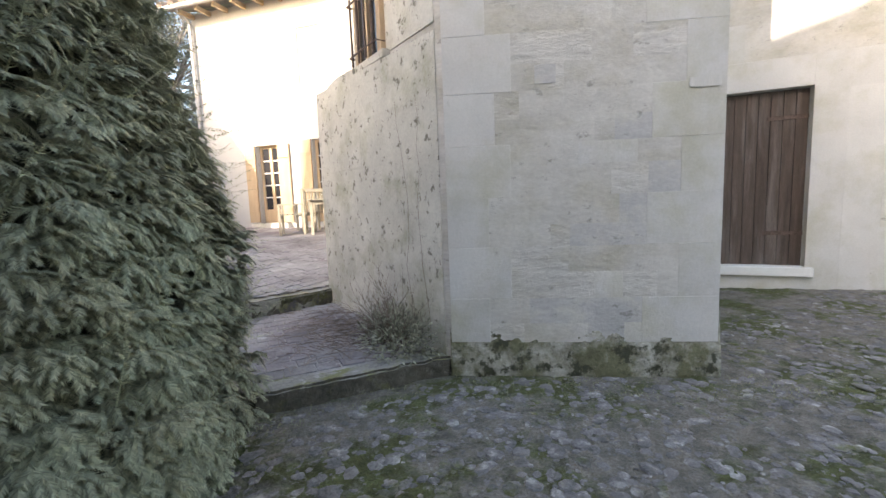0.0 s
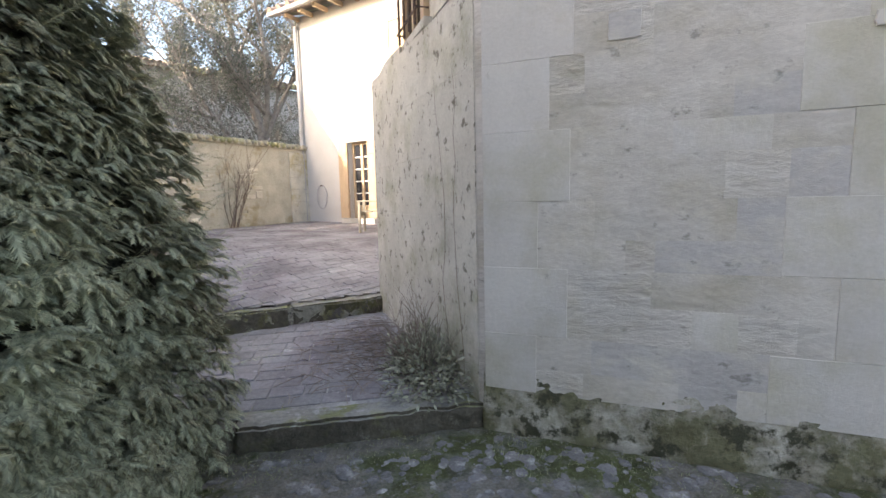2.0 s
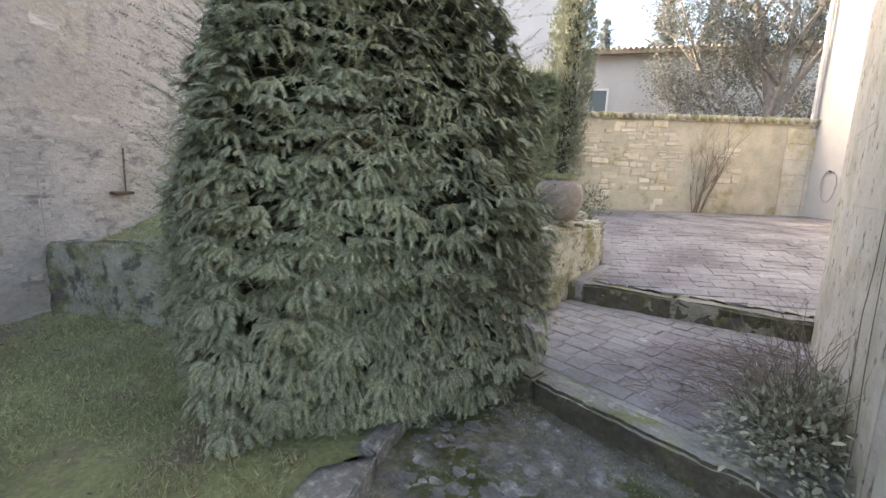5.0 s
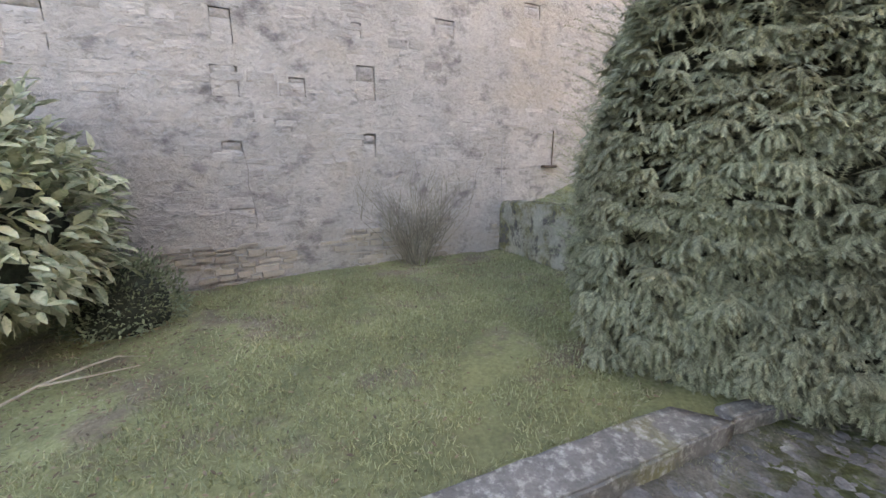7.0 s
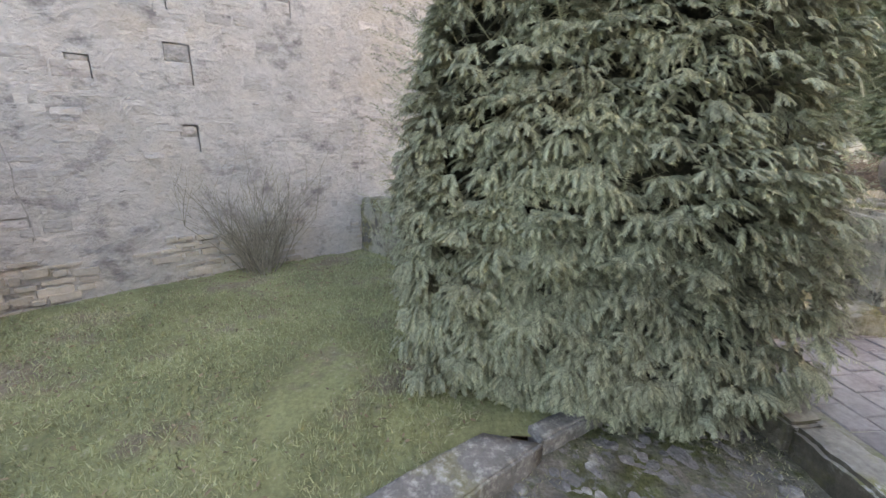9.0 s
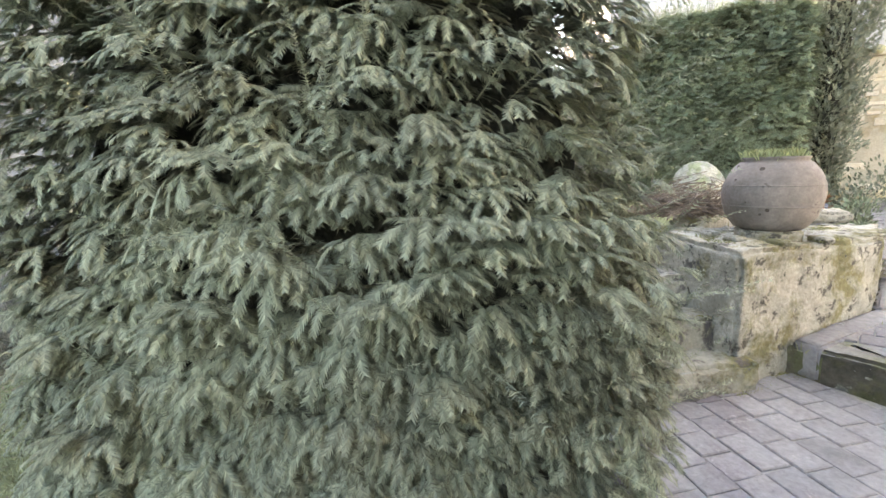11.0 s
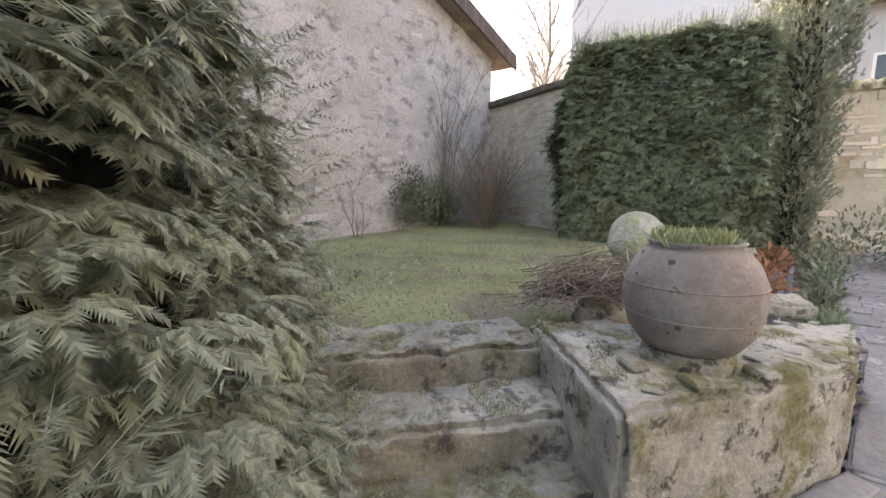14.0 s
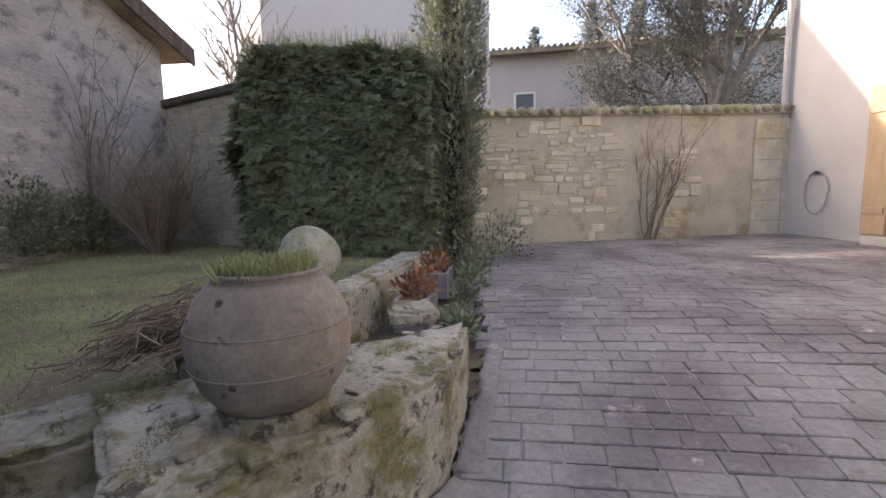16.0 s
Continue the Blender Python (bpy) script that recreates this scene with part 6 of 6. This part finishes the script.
put("leaves", scatter_mesh("leaves", *LEAF, frames_from(np.stack([lx, ly, lz], 1), lax, np.array([0, 0, 1.0]) + rng.normal(0, 0.35, (nlf, 3)), rng.uniform(0.012, 0.036, nlf)), M_LITTER), litter2)["kind"] = "stuff"
stick = thing("fallen_branch", "pale bare branch lying on the lawn edge", "branch")
part("stem", tube([(2.45, -0.8, 0.085), (2.17, -0.78, 0.09), (1.95, -0.762, 0.11), (1.7, -0.728, 0.1), (1.56, -0.7, 0.09), (1.5, -0.56, 0.075)], [0.008, 0.0075, 0.007, 0.006, 0.005, 0.003], 6), M_STICK, stick, smooth=True)
part("side_twig", tube([(1.95, -0.762, 0.11), (1.8, -0.62, 0.1), (1.6, -0.5, 0.075)], [0.006, 0.005, 0.003], 5), M_STICK, stick, smooth=True)


def bare_soil(x, y):
    """Bare places: under the shrubs and along the foot of the barn."""
    k = 0.35 * noise.noise(Vector((x * 2.3, y * 2.3, 8))) + 0.25 * noise.noise(Vector((x * 7, y * 7, 2)))
    return (math.hypot(x - 1.7, y + 1.3) < 1.25 + k and rng.rand() < 0.85) or (math.hypot(x + 0.95, y - 0.6) < 0.6 + k and rng.rand() < 0.75) or (side(BARN_A, BARN_B, x, y) / 18.07 > -0.42 + 0.4 * k and rng.rand() < 0.8)


grass("grass", "short mossy winter grass on the lower lawn", 210000, -3.0, 3.4, -3.5, 3.5, lower_lawn_z,
      lambda x, y: side(BARN_A, BARN_B, x, y) < -0.25 and side((4.45, -1.64), (1.44, 2.36), x, y) > 0.05 and (y < 2.2 or side((1.4, 2.3), (1.08, 3.1), x, y) > 0.02) and side(RET_A, RET_B, x, y) < -0.3
      and (x - YEW_C[0]) ** 2 + (y - YEW_C[1]) ** 2 > 0.9 and not bare_soil(x, y), 0.038)
grass("grass", "short green grass on the raised lawn", 60000, -6.8, -0.35, 1.7, 8.0, upper_lawn_z,
      lambda x, y: side(BARN_A, BARN_B, x, y) < -0.2 and side(RET_A, RET_B, x, y) > 0.3 and side((-0.3, 5.2), (-2.3, 8.3), x, y) > 0.15, 0.035)
grass("moss_tufts", "tufts of moss and grass along kerb and wall foot", 34000, 0.9, 6.5, 0.9, 3.75, yard_z,
      lambda x, y: in_yard(x, y) and (y > 3.36 + 0.3 * noise.noise(Vector((x * 3, y, 0))) or (x > 2.9 and -0.42 < side(FRONT_A, FRONT_B, x, y) / 2.0 < -0.02) or side((2.98, 0.78), (1.3, 3.0), x, y) > -0.25), 0.022)

grass("wall_foot_weeds", "dry weeds and moss along the garden wall foot", 9000, -3.2, 0.9, 9.8, 14.6, terrace_z,
      lambda x, y: 0.02 < side(FAR_A, FAR_B, x, y) / 8.8 < 0.3 + 0.15 * noise.noise(Vector((x * 2, y * 2, 0))), 0.05)



grass("edge_weeds", "small weeds in the gap beside the terrace", 7000, -1.6, 0.7, 5.3, 8.5, lambda x, y: min(terrace_z(x, y), 0.75) - 0.03,
      lambda x, y: -0.14 < (side((-0.28, 7.25), (0.47, 6.08), x, y) / 1.39 if y > 6.08 else side((0.47, 6.08), (0.575, 5.38), x, y) / 0.71) * -1 < 0.04, 0.05)


def in_poly(poly, x, y):
    inside, j = False, len(poly) - 1
    for i in range(len(poly)):
        (xi, yi), (xj, yj) = poly[i], poly[j]
        if (yi > y) != (yj > y) and x < (xj - xi) * (y - yi) / (yj - yi) + xi:
            inside = not inside
        j = i
    return inside


grass("moss", "yellow green moss on the pier top", 26000, -0.36, 0.62, 4.95, 6.6, lambda x, y: 0.932,
      lambda x, y: in_poly(PIER, x, y) and noise.noise(Vector((x * 4, y * 4, 2))) > 0.12 and (x - 0.27) ** 2 + (y - 5.45) ** 2 > 0.035, 0.014, M_MOSS)
for k, (x, zt) in enumerate((x, z + 0.004) for x, z in STEPS[:3]):
    grass("moss", "moss growing on the worn garden step", 9000, x - 0.34, x - 0.02, 3.9, 4.95, lambda a, b, zt=zt: zt, lambda a, b: noise.noise(Vector((a * 5, b * 5, 3))) > 0.1, 0.014, M_MOSS)
grass("moss", "moss along the foot of the pier", 5000, 0.5, 0.85, 4.9, 5.4, landing_z, lambda a, b: 0.0 < a - 0.6 + 0.13 * (b - 4.94) < 0.12, 0.02, M_MOSS)
rf = random.Random(23)
for k in range(46):
    x, y = rf.uniform(-0.25, 0.6), rf.uniform(5.0, 6.5)
    if in_poly(PIER, x, y) and (x - 0.27) ** 2 + (y - 5.45) ** 2 > 0.05:
        s = rf.uniform(0.015, 0.05)
        ob = thing("stone_flake", "flat flake of stone on the pier", "stone", group="flakes on the pier", at=(0, 0, 0))
        part("flake", moved(box(-s, s, -s * 0.7, s * 0.7, 0, s * 0.35, s * 0.12), pose(x, y, 0.928, rf.uniform(-9, 9), rf.uniform(-9, 9), rf.uniform(0, 360))), M_MOSSSTONE, ob)

# cobbles, nearest first as stones of their own
STONES = []
for k in range(6):
    r = random.Random(40 + k)
    n = 7
    ring = [(math.cos(2 * math.pi * i / n) * r.uniform(0.8, 1.15), math.sin(2 * math.pi * i / n) * r.uniform(0.8, 1.15)) for i in range(n)]
    vs = [(x, y, -0.25) for x, y in ring] + [(x * 0.86, y * 0.86, 0.16 + r.uniform(-0.05, 0.05)) for x, y in ring] + [(x * 0.42, y * 0.42, 0.26 + r.uniform(-0.06, 0.06)) for x, y in ring]
    fs = [(i, (i + 1) % n, n + (i + 1) % n, n + i) for i in range(n)] + [(n + i, n + (i + 1) % n, 2 * n + (i + 1) % n, 2 * n + i) for i in range(n)] + [tuple(range(2 * n, 3 * n))]
    STONES.append((vs, fs))
far_stones, near_stones = [], []
rc = random.Random(17)
gy = -3.5
while gy < 5.2:
    gx = 0.6 + rc.uniform(0, 0.1)
    while gx < 8.5:
        s = rc.choice((0.014, 0.018, 0.024, 0.032, 0.042, 0.06)) * rc.uniform(0.8, 1.2)
        x, y = gx + rc.uniform(-0.03, 0.03), gy + rc.uniform(-0.03, 0.03)
        if (in_yard(x, y) and (y < 3.62) and side((2.98, 0.78), (1.53, 2.63), x, y) < -0.06 and not side(FRONT_A, FRONT_B, x, y) > -0.14 and noise.noise(Vector((x * 1.2, y * 1.2, 9))) > -0.42) or (x > 5.0 and y < 3.5):
            m = pose(x, y, yard_z(x, y) + rc.uniform(-0.008, 0.002), rc.uniform(-6, 6), rc.uniform(-6, 6), rc.uniform(0, 360)) @ Matrix.Diagonal((s, s * rc.uniform(0.65, 1), s * rc.uniform(0.2, 0.6), 1))
            k = rc.randrange(6)
            if 2.2 < x < 4.2 and 1.7 < y < 3.5 and len(near_stones) < 300:
                near_stones.append((k, m))
            else:
                far_stones.append(moved(STONES[k], m))
        gx += s * 1.25 + 0.014
    gy += 0.058
sm = [mesh("cobble", *g, M_COBBLE) for g in STONES]
for k, m in near_stones:
    put("cobble", sm[k], yard, m)
fs_ = part("cobble_field", join(*far_stones), M_COBBLE, yard, "worn grey cobbles set in dirt")
fs_["kind"] = "stuff"

shared = {}
for root, geo, key, m in PAVERS:
    k = (root.name, key)
    if k not in shared:
        shared[k] = mesh("paver", *geo, M_PAVER)
    put("paver", shared[k], root, m)
